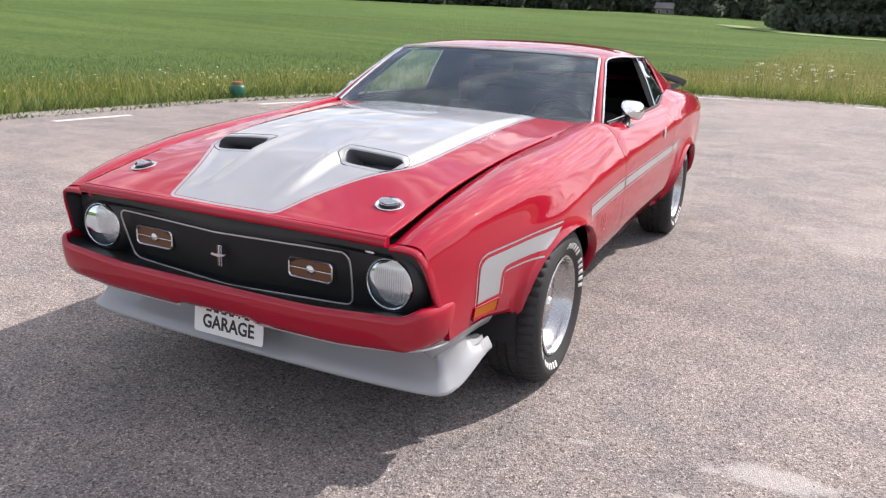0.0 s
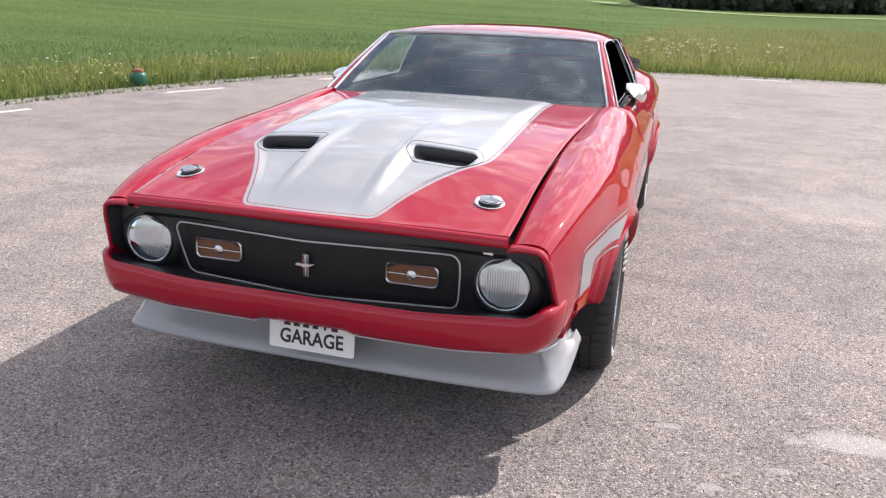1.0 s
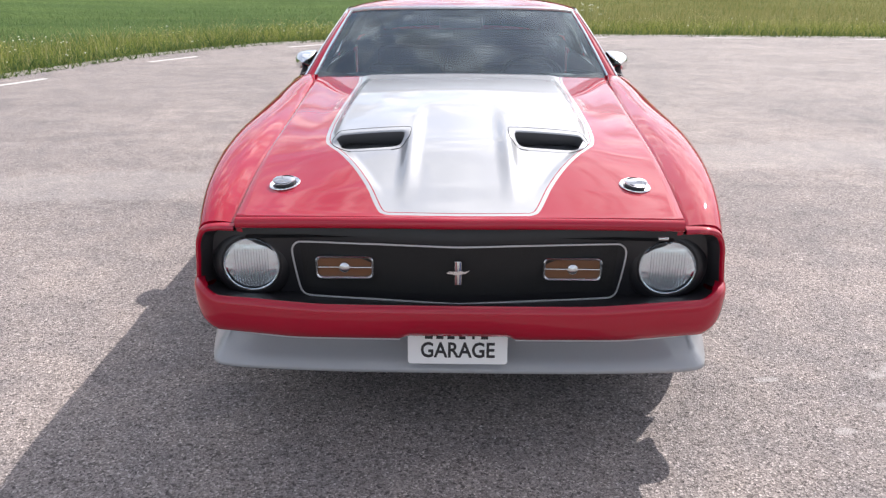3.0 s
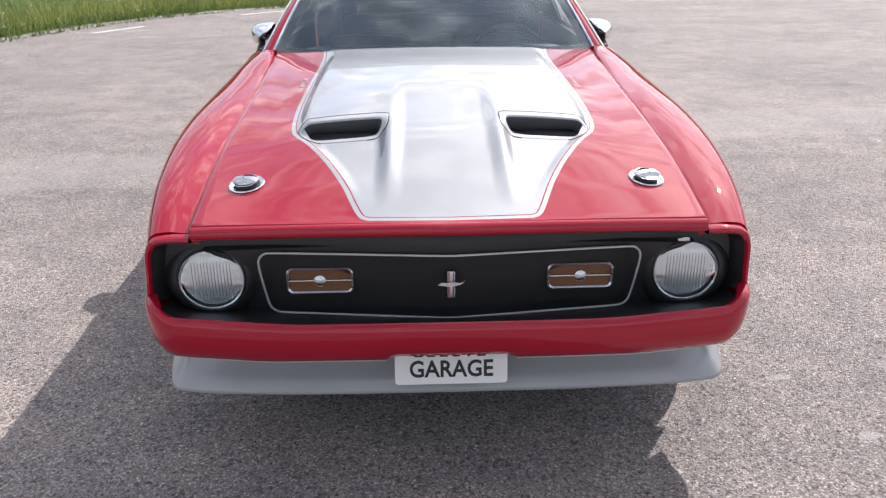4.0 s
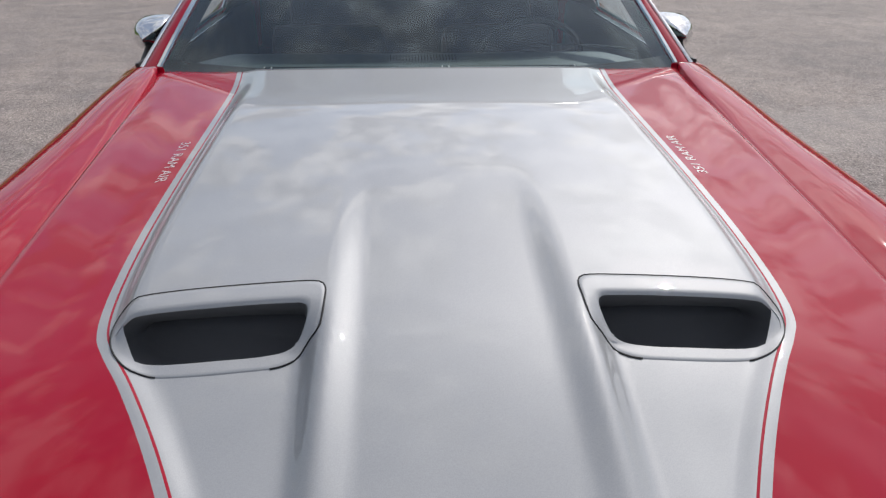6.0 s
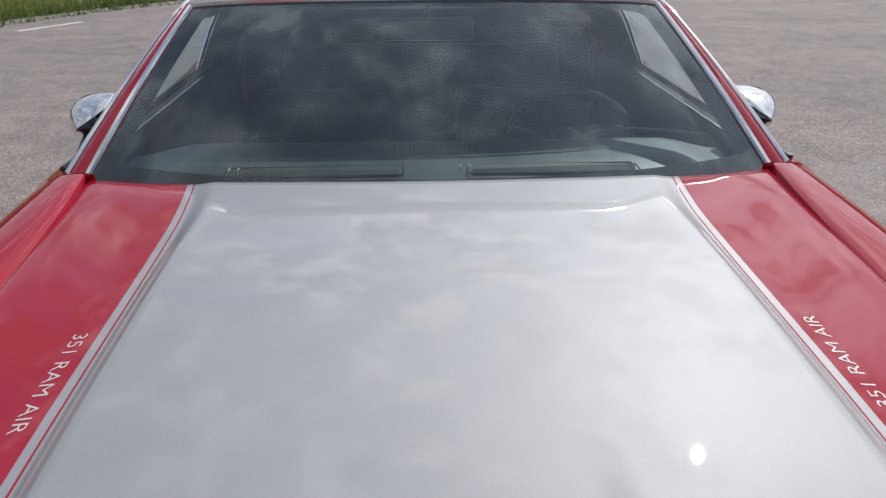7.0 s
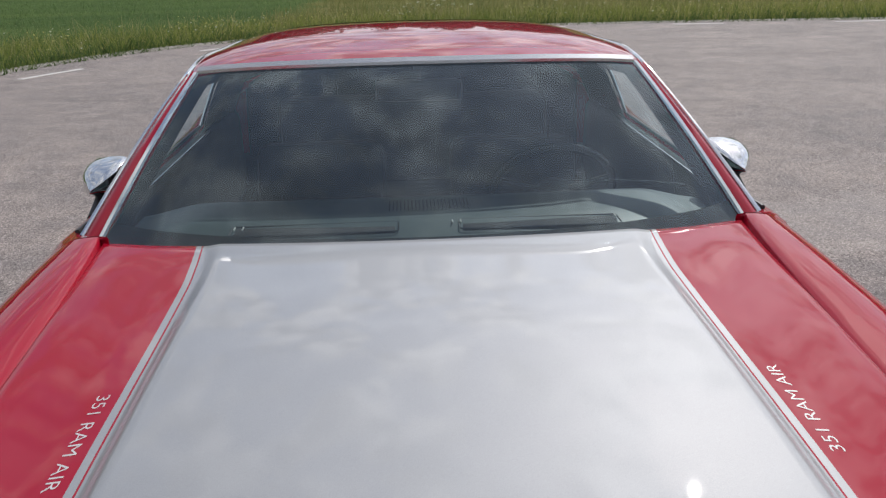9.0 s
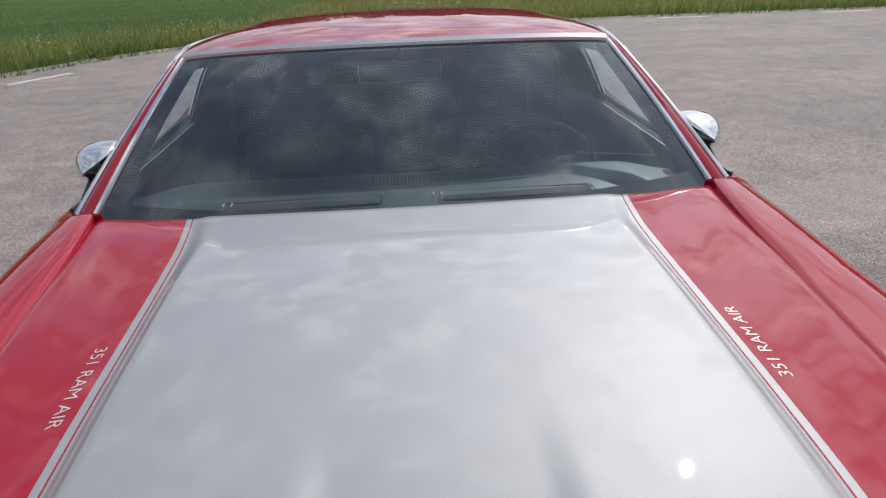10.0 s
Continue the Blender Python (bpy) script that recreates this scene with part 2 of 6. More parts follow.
def blade_mat(name, low, high, rough=0.6):
    m = Mat(name, low, rough, Specular_IOR_Level=0.15)
    info = m.nt.nodes.new("ShaderNodeNewGeometry")
    m.colour(m.mix(m.ramp(info.outputs["Random Per Island"], (0, (0, 0, 0)), (1, (1, 1, 1))), low, high))
    thin = m.nt.nodes.new("ShaderNodeBsdfTranslucent")
    m.link(m.bsdf.inputs["Base Color"].links[0].from_socket, thin.inputs[0])
    both = m.nt.nodes.new("ShaderNodeMixShader")
    both.inputs[0].default_value = 0.5
    m.link(m.bsdf.outputs[0], both.inputs[1])
    m.link(thin.outputs[0], both.inputs[2])
    m.link(both.outputs[0], m.nt.nodes["Material Output"].inputs[0])
    return m.mat


RED = paint_red()
SILVER = paint_silver()
CHROME = chrome_mat()
BLACK = black_mat("black_satin", (0.012, 0.012, 0.014), 0.42)
MATTE = black_mat("black_matte", (0.010, 0.010, 0.011), 0.75, 300, 0.06)
RUBBER = black_mat("tyre_rubber", (0.016, 0.016, 0.017), 0.68, 160, 0.5)
VINYL = black_mat("dark_vinyl", (0.012, 0.014, 0.016), 0.55, 220, 0.05)
CABIN = Mat("black_cabin_lining", (0.006, 0.007, 0.009), 0.9, Specular_IOR_Level=0.1).mat
DASH = black_mat("dash_vinyl", (0.055, 0.082, 0.084), 0.45, 260, 0.12)
WINDSCREEN = glass_mat("windscreen_glass", (0.58, 0.68, 0.69), 0.02, 0.22, 0.045)
SIDEGLASS = glass_mat("side_glass", (0.55, 0.62, 0.60))
LENS = glass_mat("lamp_glass", (0.93, 0.95, 0.96), 0.02, -0.15)
AMBER = Mat("amber_lens", (0.115, 0.038, 0.006), 0.3, Coat_Weight=0.35).mat
MARKER = Mat("marker_amber", (0.42, 0.105, 0.006), 0.45, Specular_IOR_Level=0.2).mat
WHITE = Mat("white_paint", (0.72, 0.72, 0.70), 0.6).mat
ASPHALT = asphalt_mat()
FIELD = field_mat()


TRIM = Mat("satin_chrome", (0.62, 0.62, 0.63), 0.26, 1.0).mat
BRIGHT = Mat("brushed_trim", (0.56, 0.56, 0.57), 0.45, 0.5).mat


def line_mat():
    m = Mat("road_paint", (0.62, 0.61, 0.58), 0.8)
    m.colour(m.mix(m.ramp(m.noise(30, 6, 0.7), (0.42, (0, 0, 0)), (0.62, (1, 1, 1))), (0.66, 0.65, 0.62), (0.42, 0.40, 0.38)))
    m.bump(m.noise(160, 3), 0.6, 0.003)
    return m.mat


LINE = line_mat()

# ---- mesh tools ----


def raw(name, verts, faces, mats, index=None, smooth=True, sharp=38):
    me = bpy.data.meshes.new(name)
    me.from_pydata([tuple(v) for v in verts], [], faces)
    for mt in mats if isinstance(mats, (list, tuple)) else [mats]:
        me.materials.append(mt)
    if index is not None:
        me.polygons.foreach_set("material_index", index)
    me.validate()
    if smooth:
        me.shade_smooth()
        me.set_sharp_from_angle(angle=radians(sharp))
    me.update()
    return me


def part(name, mesh_data, parent=None, label=""):
    ob = new(name, mesh_data)
    if parent is not None:
        ob.parent = parent
    if label:
        ob["label"] = label
    return ob


def empty(name, label, category, group="", kind=""):
    return tagged(new(name), label, category, group, kind)


def from_bm(name, bm, mats, smooth=True, sharp=38):
    bmesh.ops.recalc_face_normals(bm, faces=bm.faces)
    me = bpy.data.meshes.new(name)
    bm.to_mesh(me)
    bm.free()
    for mt in mats if isinstance(mats, (list, tuple)) else [mats]:
        me.materials.append(mt)
    if smooth:
        me.shade_smooth()
        me.set_sharp_from_angle(angle=radians(sharp))
    return me


def tidy(verts, faces, index=None, solid=None):
    """Weld doubles, drop empty faces, give one-sided outward winding; solid: a thickness to add inwards."""
    bm = bmesh.new()
    vs = [bm.verts.new(v) for v in verts]
    for k, f in enumerate(faces):
        try:
            face = bm.faces.new([vs[i] for i in f])
            if index is not None:
                face.material_index = index[k]
        except ValueError:
            pass
    bmesh.ops.remove_doubles(bm, verts=bm.verts, dist=1e-5)
    bmesh.ops.dissolve_degenerate(bm, edges=bm.edges, dist=1e-6)
    if solid:
        bmesh.ops.recalc_face_normals(bm, faces=bm.faces)
        bmesh.ops.solidify(bm, geom=bm.faces[:], thickness=solid)
    return bm


def grid(points, close_u=False, close_v=False):
    """Faces over rows of points; returns verts, faces."""
    n, m = len(points), len(points[0])
    verts = [p for row in points for p in row]
    faces = []
    for i in range(n if close_u else n - 1):
        for j in range(m if close_v else m - 1):
            a, b = i * m + j, i * m + (j + 1) % m
            c, d = ((i + 1) % n) * m + (j + 1) % m, ((i + 1) % n) * m + j
            faces.append((a, b, c, d))
    return verts, faces


def join(*pieces):
    verts, faces = [], []
    for v, f in pieces:
        k = len(verts)
        verts += list(v)
        faces += [tuple(i + k for i in q) for q in f]
    return verts, faces


def tube(path, radius, sides=8, closed=False, flat=1.0, up=(0, 0, 1)):
    """A bar round a path; flat squeezes it along up."""
    pts = [Vector(p) for p in path]
    n = len(pts)
    rows = []
    for i, p in enumerate(pts):
        a = pts[(i - 1) % n] if closed or i else p
        b = pts[(i + 1) % n] if closed or i < n - 1 else p
        t = (b - a).normalized()
        u = Vector(up)
        u = u - t * u.dot(t)
        if u.length < 1e-4:
            u = Vector((1, 0, 0)) - t * t.x
        u.normalize()
        w = t.cross(u)
        r = radius[i] if isinstance(radius, (list, tuple)) else radius
        rows.append([p + (u * math.sin(q) * flat + w * math.cos(q)) * r for q in np.linspace(0, 2 * math.pi, sides, endpoint=False)])
    v, f = grid(rows, close_u=closed, close_v=True)
    if not closed:
        f = f + [tuple(range(sides))[::-1], tuple(range((n - 1) * sides, n * sides))]
    return v, f


def lathe(profile, segs=48, axis="x"):
    """profile: (radius, along) pairs turned round an axis."""
    rows = []
    for k in range(segs):
        a = 2 * math.pi * k / segs
        row = []
        for r, h in profile:
            if axis == "x":
                row.append((h, r * math.cos(a), r * math.sin(a)))
            elif axis == "y":
                row.append((r * math.cos(a), h, r * math.sin(a)))
            else:
                row.append((r * math.cos(a), r * math.sin(a), h))
        rows.append(row)
    return grid(rows, close_u=True)


def box(sx, sy, sz, at=(0, 0, 0), bevel=0.004, turn=None):
    """A box with rounded edges as a bmesh-made verts, faces pair."""
    bm = bmesh.new()
    bmesh.ops.create_cube(bm, size=1)
    bmesh.ops.scale(bm, vec=(sx, sy, sz), verts=bm.verts)
    if bevel:
        bmesh.ops.bevel(bm, geom=bm.edges[:], offset=min(bevel, min(sx, sy, sz) * 0.45), segments=2, profile=0.5, affect="EDGES")
    if turn is not None:
        bmesh.ops.transform(bm, matrix=turn, verts=bm.verts)
    bmesh.ops.translate(bm, vec=at, verts=bm.verts)
    bm.verts.ensure_lookup_table()
    bm.verts.index_update()
    out = [v.co.copy() for v in bm.verts], [tuple(v.index for v in f.verts) for f in bm.faces]
    bm.free()
    return out


def move(piece, m):
    return [m @ Vector(v) for v in piece[0]], piece[1]


def line(ks, vs):
    """A smooth curve through knots that does not overshoot."""
    ks, vs = np.array(ks, float), np.array(vs, float)
    h = np.diff(ks)
    d = np.diff(vs) / h
    m = np.zeros(len(ks))
    m[0], m[-1] = d[0], d[-1]
    for i in range(1, len(ks) - 1):
        if d[i - 1] * d[i] > 0:
            w1, w2 = 2 * h[i] + h[i - 1], h[i] + 2 * h[i - 1]
            m[i] = (w1 + w2) / (w1 / d[i - 1] + w2 / d[i])

    def at(y):
        i = int(np.clip(np.searchsorted(ks, y) - 1, 0, len(h) - 1))
        t = min(max((y - ks[i]) / h[i], 0), 1)
        return float((1 + 2 * t) * (1 - t) ** 2 * vs[i] + t * (1 - t) ** 2 * h[i] * m[i] + t * t * (3 - 2 * t) * vs[i + 1] + t * t * (t - 1) * h[i] * m[i + 1])

    return at


def step(a, b, y):
    t = min(max((y - a) / (b - a), 0.0), 1.0)
    return t * t * (3 - 2 * t)


def spline(pts, n):
    """n points on a Catmull-Rom curve through pts, evenly spread by knot."""
    P = [Vector(p) for p in pts]
    P = [P[0] * 2 - P[1]] + P + [P[-1] * 2 - P[-2]]
    out = []
    segs = len(P) - 3
    for k in range(n):
        s = k / (n - 1) * segs
        i = min(int(s), segs - 1)
        t = s - i
        a, b, c, d = P[i:i + 4]
        out.append(0.5 * (2 * b + (c - a) * t + (2 * a - 5 * b + 4 * c - d) * t * t + (3 * b - a - 3 * c + d) * t ** 3))
    return out


def even(pts, n):
    """Resample a polyline to n points of even spacing."""
    P = [Vector(p) for p in pts]
    run = [0.0]
    for a, b in zip(P, P[1:]):
        run.append(run[-1] + (b - a).length)
    out = []
    for k in range(n):
        s = run[-1] * k / (n - 1)
        i = min(max(int(np.searchsorted(run, s)) - 1, 0), len(P) - 2)
        t = (s - run[i]) / max(run[i + 1] - run[i], 1e-9)
        out.append(P[i].lerp(P[i + 1], t))
    return out


def rounded(cx, cy, hx, hy, r, n=8):
    """A closed rounded rectangle in a plane."""
    out = []
    for qx, qy, a0 in ((1, 1, 0), (-1, 1, 90), (-1, -1, 180), (1, -1, 270)):
        for k in range(n):
            a = radians(a0 + 90 * k / (n - 1))
            out.append((cx + qx * (hx - r) + r * math.cos(a), cy + qy * (hy - r) + r * math.sin(a)))
    return out


def mirrored(piece):
    return [(-v[0], v[1], v[2]) for v in piece[0]], [tuple(reversed(f)) for f in piece[1]]


# ---- ground ----
EDGE = [(-12.5, -40), (-10.2, -16), (-9.0, -5), (-8.15, 0), (-7.65, 3.5), (-7.35, 5.9), (-7.1, 7.6), (-6.85, 8.8), (-6.45, 10.5), (-5.65, 12.8), (-4.3, 14.8), (-2.4, 16.3), (0, 17.2), (3, 17.65), (6.5, 17.5), (11, 17.1), (18, 16.5), (30, 15), (48, 12)]
EDGE3 = [Vector((x, y, 0)) for x, y in EDGE]
RIM = even(spline(EDGE3, 400), 300)


def edge_gap(x, y):
    """Distance to the pavement's edge, past it positive."""
    best, sign = 1e9, 1
    for a, b in zip(COARSE, COARSE[1:]):
        ab = b - a
        t = min(max(((x - a.x) * ab.x + (y - a.y) * ab.y) / ab.length_squared, 0), 1)
        d = math.hypot(x - a.x - ab.x * t, y - a.y - ab.y * t)
        if d < best:
            best, sign = d, 1 if ab.x * (y - a.y) - ab.y * (x - a.x) > 0 else -1
    return best * sign


COARSE = RIM[::6] + [RIM[-1]]


def land(d, x=0.0):
    """Height of the land d metres past the pavement."""
    if d < 0:
        return -0.03
    return -0.03 + 0.05 * step(0, 1.5, d) + (0.0305 - 0.0085 * step(-45, 15, x)) * max(0, d - 8) * step(8, 40, d) * (1 - 0.35 * step(220, 600, d))


def build_ground():
    xs = sorted(set([round(-14 + 0.7 * i, 3) for i in range(60)] + [s * 10 ** e for s in (-1, 1) for e in np.linspace(1.5, 3.3, 26)]))
    ys = sorted(set([round(-20 + 0.7 * i, 3) for i in range(64)] + [s * 10 ** e for s in (-1, 1) for e in np.linspace(1.45, 3.3, 26)]))
    rows = [[(x, y, land(edge_gap(x, y), x)) for x in xs] for y in ys]
    v, f = grid(rows)
    tagged(part("ground", raw("ground", v, f, FIELD)), "wide green crop field that rises gently to far woods", "field", kind="structure")
    # asphalt sheet with its ragged edge
    top, low = [], []
    for i, p in enumerate(RIM):
        w = 0.05 * noise.noise((p.x * 1.3, p.y * 1.3, 0)) + 0.03 * noise.noise((p.x * 5, p.y * 5, 3))
        q = Vector((p.x - w, p.y + w, 0))
        top.append((q.x, q.y, 0))
        low.append((q.x - 0.02, q.y + 0.02, -0.05))
    n = len(RIM) - 1
    back = [(-12.5 + 78 * i / n, -45 - 0.02 * i, 0) for i in range(n + 1)]
    v, f = grid([low, top, back])
    tagged(part("pavement", raw("pavement", v, f, ASPHALT, sharp=30)), "weathered grey asphalt yard with coarse stones and pale worn patches", "asphalt", kind="structure")


build_ground()


def build_lines():
    """Dashed edge marking along the pavement's rim."""
    path = even(spline([Vector((x, y, 0)) for x, y in [(-8.0, -6), (-7.2, 1.6), (-6.84, 4.61), (-6.68, 5.75), (-6.40, 7.93), (-6.07, 8.95), (-5.46, 11.07), (-4.96, 12.12), (-3.8, 14.0), (-2.1, 15.6), (-0.4, 16.5), (2.0, 17.0), (5, 17.1), (9, 16.7), (15, 16.2)]], 500), 1000)
    run = [0.0]
    for a, b in zip(path, path[1:]):
        run.append(run[-1] + (b - a).length)
    start = next(r for r, p in zip(run, path) if p.y > 4.61)
    for k in range(-3, 9):
        a, b = start + 3.42 * k, start + 3.42 * k + 1.13
        if a < 0:
            continue
        inside = [p for r, p in zip(run, path) if a <= r <= b]
        if len(inside) < 4:
            continue
        rows = []
        for i, p in enumerate(inside):
            t = (inside[min(i + 1, len(inside) - 1)] - inside[max(i - 1, 0)]).normalized()
            s = Vector((-t.y, t.x, 0)) * (0.05 + 0.004 * noise.noise((p.x * 20, p.y * 20, 0)))
            rows.append([p - s + Vector((0, 0, 0.001)), p - s * 0.97 + Vector((0, 0, 0.005)), p + s * 0.97 + Vector((0, 0, 0.005)), p + s + Vector((0, 0, 0.001))])
        v, f = grid(rows)
        tagged(part("road_marking", raw("road_marking", v, f, LINE)), "white painted dash along the asphalt's edge", "road marking", "dashed edge line", "structure")


build_lines()

# ---- the car ----
CAR = empty("car", "red 1970s fastback car with silver bonnet stripe and silver chin spoiler", "car")

# bonnet: edge half-width, height half a metre off the middle line, crown
HOOD_W = line([0, 0.2, 0.5, 0.9, 1.3, 1.6, 1.8], [0.638, 0.645, 0.650, 0.660, 0.682, 0.702, 0.722])
HOOD_Z = line([-0.06, 0, 0.05, 0.17, 0.46, 0.93, 1.2, 1.5, 1.7, 1.85], [0.777, 0.787, 0.798, 0.826, 0.884, 0.929, 0.945, 0.959, 0.967, 0.970])
HOOD_K = line([0, 0.2, 0.5, 1.0, 1.85], [0.02, 0.07, 0.115, 0.10, 0.07])
STRIPE = line([0.0, 0.01, 0.03, 0.06, 0.13, 0.24, 0.385, 0.44, 0.475, 0.52, 0.6, 0.8, 1.3, 1.5, 1.6, 1.75], [0.205, 0.224, 0.236, 0.248, 0.273, 0.321, 0.400, 0.435, 0.453, 0.463, 0.470, 0.475, 0.473, 0.475, 0.482, 0.500])
FRONT = 0.011
HOLE = (0.200, 0.433, 0.437, 0.504)


def nose(x):
    """How far the bonnet's front edge lies behind or before y = 0."""
    return -0.020 + 0.024 * math.hypot(x, 0.05) / 0.64


def dome(x, y):
    """Sunken middle channel, the raised decks with their crests, and the hollows before the two intakes."""
    a = abs(x)
    deck = 0.024 - 0.019 * step(1.15, 1.70, y - 0.25 * x * x)
    crest = deck * step(0.02, 0.40, y)
    middle = 0.010 * step(0.02, 0.42, y)
    middle += (deck - middle) * step(0.52, 0.92, y)
    hollow = -0.010 * step(0.05, 0.32, y)
    side = hollow + (deck - hollow) * step(HOLE[2] - 0.004, HOLE[3] + 0.004, y)
    s = min(max((a - 0.118) / 0.040, 0), 1)
    top = middle + (crest - middle) * (0.35 * s + 0.65 * step(0, 1, s))
    s = min(max((a - 0.160) / 0.036, 0), 1)
    top += (side - top) * (0.4 * s + 0.6 * step(0, 1, s))
    lip = STRIPE(y)
    run = 0.026 + 0.012 * step(0.1, 0.4, y)
    s = min(max((a - lip + 0.017 + run) / run, 0), 1)
    return top * (1 - 0.4 * s - 0.6 * step(0, 1, s))


def hood_z(x, y):
    return HOOD_Z(y) + HOOD_K(y) * (0.25 - x * x) + dome(x, y) + 0.004 * step(0.55, 0.7, abs(x)) * step(0, 0.3, y)


def hood_rear(x):
    return 1.640 + 0.285 * x * x


HOUSING = [(0.186, 0.537), (0.235, 0.538), (0.300, 0.538), (0.360, 0.537), (0.405, 0.533), (0.428, 0.522), (0.436, 0.500), (0.430, 0.470), (0.416, 0.445), (0.394, 0.424), (0.360, 0.414), (0.310, 0.411), (0.250, 0.412), (0.216, 0.415), (0.196, 0.426), (0.182, 0.440), (0.169, 0.446), (0.166, 0.466), (0.165, 0.492), (0.165, 0.516), (0.170, 0.531)]
MOUTH = [(0.200, 0.497), (0.250, 0.498), (0.300, 0.498), (0.350, 0.498), (0.390, 0.497), (0.416, 0.493), (0.427, 0.484), (0.421, 0.464), (0.400, 0.446), (0.366, 0.437), (0.330, 0.435), (0.290, 0.435), (0.250, 0.435), (0.222, 0.437), (0.204, 0.444), (0.194, 0.456), (0.188, 0.470), (0.186, 0.480), (0.186, 0.488), (0.188, 0.493), (0.193, 0.496)]


def ring(pts, n):
    P = [Vector((*p, 0)) for p in pts]
    return even(spline(P[-2:] + P + P[:3], 400)[int(400 * 2 / (len(P) + 4)):int(400 * (len(P) + 2) / (len(P) + 4)) + 2], n + 1)[:-1]


def inside(x, y, poly):
    hit = False
    for (x0, y0), (x1, y1) in zip(poly, poly[1:] + poly[:1]):
        if (y0 > y) != (y1 > y) and x < (x1 - x0) * (y - y0) / (y1 - y0) + x0:
            hit = not hit
    return hit


def inset(d):
    """The stripe's outline moved inwards by d, as half-width by distance from its front."""
    ws = [0.05 * (k / 60) ** 2 for k in range(60)] + list(np.linspace(0.05, 1.75, 120))
    P = [Vector((x, 0, 0)) for x in np.linspace(0, 0.200, 12)] + [Vector((STRIPE(w), w, 0)) for w in ws]
    out = []
    for k, p in enumerate(P):
        t = (P[min(k + 1, len(P) - 1)] - P[max(k - 1, 0)]).normalized()
        out.append(p + Vector((-t.y, t.x, 0)) * d)

    def at(w):
        if w < d:
            return 0.0
        best = 0.0
        for a, b in zip(out, out[1:]):
            if min(a.y, b.y) <= w <= max(a.y, b.y):
                t = (w - a.y) / (b.y - a.y) if abs(b.y - a.y) > 1e-9 else 1.0
                best = max(best, a.x + (b.x - a.x) * t)
        return best

    return at


PIN_OUT, PIN_IN = inset(0.0122), inset(0.0155)


def build_hood():
    rows_v = sorted(set([round(v, 4) for v in list(np.linspace(0, FRONT, 2)) + [FRONT + 0.0121, FRONT + 0.0123, FRONT + 0.0154, FRONT + 0.0156] + list(np.linspace(FRONT, FRONT + 0.05, 44)) + list(np.linspace(0.06, 0.40, 40)) + list(np.linspace(0.405, 0.62, 52)) + list(np.linspace(0.63, 1.0, 58))]))
    # v below 0.62 is metres; above that it runs on to the curved rear edge
    N_IN, N_PIN, N_BAND, N_OUT = 46, 1, 2, 16
    rows = []
    for v in rows_v:
        row = []
        if v <= 0.62:
            yy = v
            so = STRIPE(max(0, v - FRONT)) if v >= FRONT else 0.0
            if v < FRONT + 1e-6:
                so = 0.0 if v < FRONT - 1e-6 else 0.205
            w = v - FRONT
            pin_out, pin_in = PIN_OUT(w), PIN_IN(w)
        else:
            yy = None

        def place(x):
            if yy is not None:
                return yy + nose(x) * (1 - step(0.0, 0.5, yy))
            return 0.62 + (v - 0.62) / 0.38 * (hood_rear(x) - 0.62)

        if yy is None:
            y0 = place(0.48)
            so = STRIPE(y0)
            pin_out, pin_in = so - 0.0122, so - 0.0155
        wd = HOOD_W(place(0.66))
        pin_out, pin_in = max(pin_out, 0), max(pin_in, 0)
        half = [pin_in * k / N_IN for k in range(N_IN)] + [pin_in, pin_out] + [pin_out + (so - pin_out) * k / N_BAND for k in range(1, N_BAND + 1)] + [so + (wd - so) * k / N_OUT for k in range(1, N_OUT + 1)]
        xs = [-x for x in half[:0:-1]] + half
        for x in xs:
            y = place(x)
            row.append((x, y, hood_z(x, max(y, -0.05) if yy is None else y)))
        rows.append(row)
    m = len(rows[0])
    c = (m - 1) // 2
    # outer skirt, rolled and turned down
    full = []
    for i, row in enumerate(rows):
        l, r = Vector(row[0]), Vector(row[-1])
        full.append([l + Vector((0.020, 0, -0.014)), l + Vector((-0.001, 0, -0.010)), l + Vector((-0.003, 0, -0.003))] + [Vector(p) for p in row] + [r + Vector((0.003, 0, -0.003)), r + Vector((0.001, 0, -0.010)), r + Vector((-0.020, 0, -0.014))])
    fr = [p + Vector((0, -0.002, -0.004)) for p in full[0]]
    fr2 = [p + Vector((0, -0.001, -0.024)) for p in full[0]]
    re = [p + Vector((0, 0.004, -0.004)) for p in full[-1]]
    re2 = [p + Vector((0, 0.003, -0.022)) for p in full[-1]]
    full = [fr2, fr] + full + [re, re2]
    verts, faces = grid(full)
    m = len(full[0])
    c = (m - 1) // 2
    ring_in = [(p.x, p.y) for p in ring([(x + (0.008 if x < 0.3 else -0.008), y + (0.008 if y < 0.5 else -0.008)) for x, y in HOUSING], 60)]
    keep, index = [], []
    for f in faces:
        i, j = divmod(f[0], m)
        ps = [verts[k] for k in f]
        cx, cy = sum(p[0] for p in ps) / 4, sum(p[1] for p in ps) / 4
        if 0.17 < abs(cx) < 0.46 and 0.40 < cy < 0.60 and all(inside(abs(p[0]), p[1], ring_in) for p in ps):
            continue
        k = abs(j + 0.5 - c)
        silver = k < N_IN or N_IN + N_PIN < k < N_IN + N_PIN + N_BAND
        if i < 3:
            silver = False
        keep.append(f)
        index.append(1 if silver else 0)
    bm = tidy(verts, keep, index)
    hood = part("bonnet", from_bm("bonnet", bm, [RED, SILVER], sharp=50), CAR, "red bonnet with a wide silver stripe and red pinstripe, slightly raised on its catch")
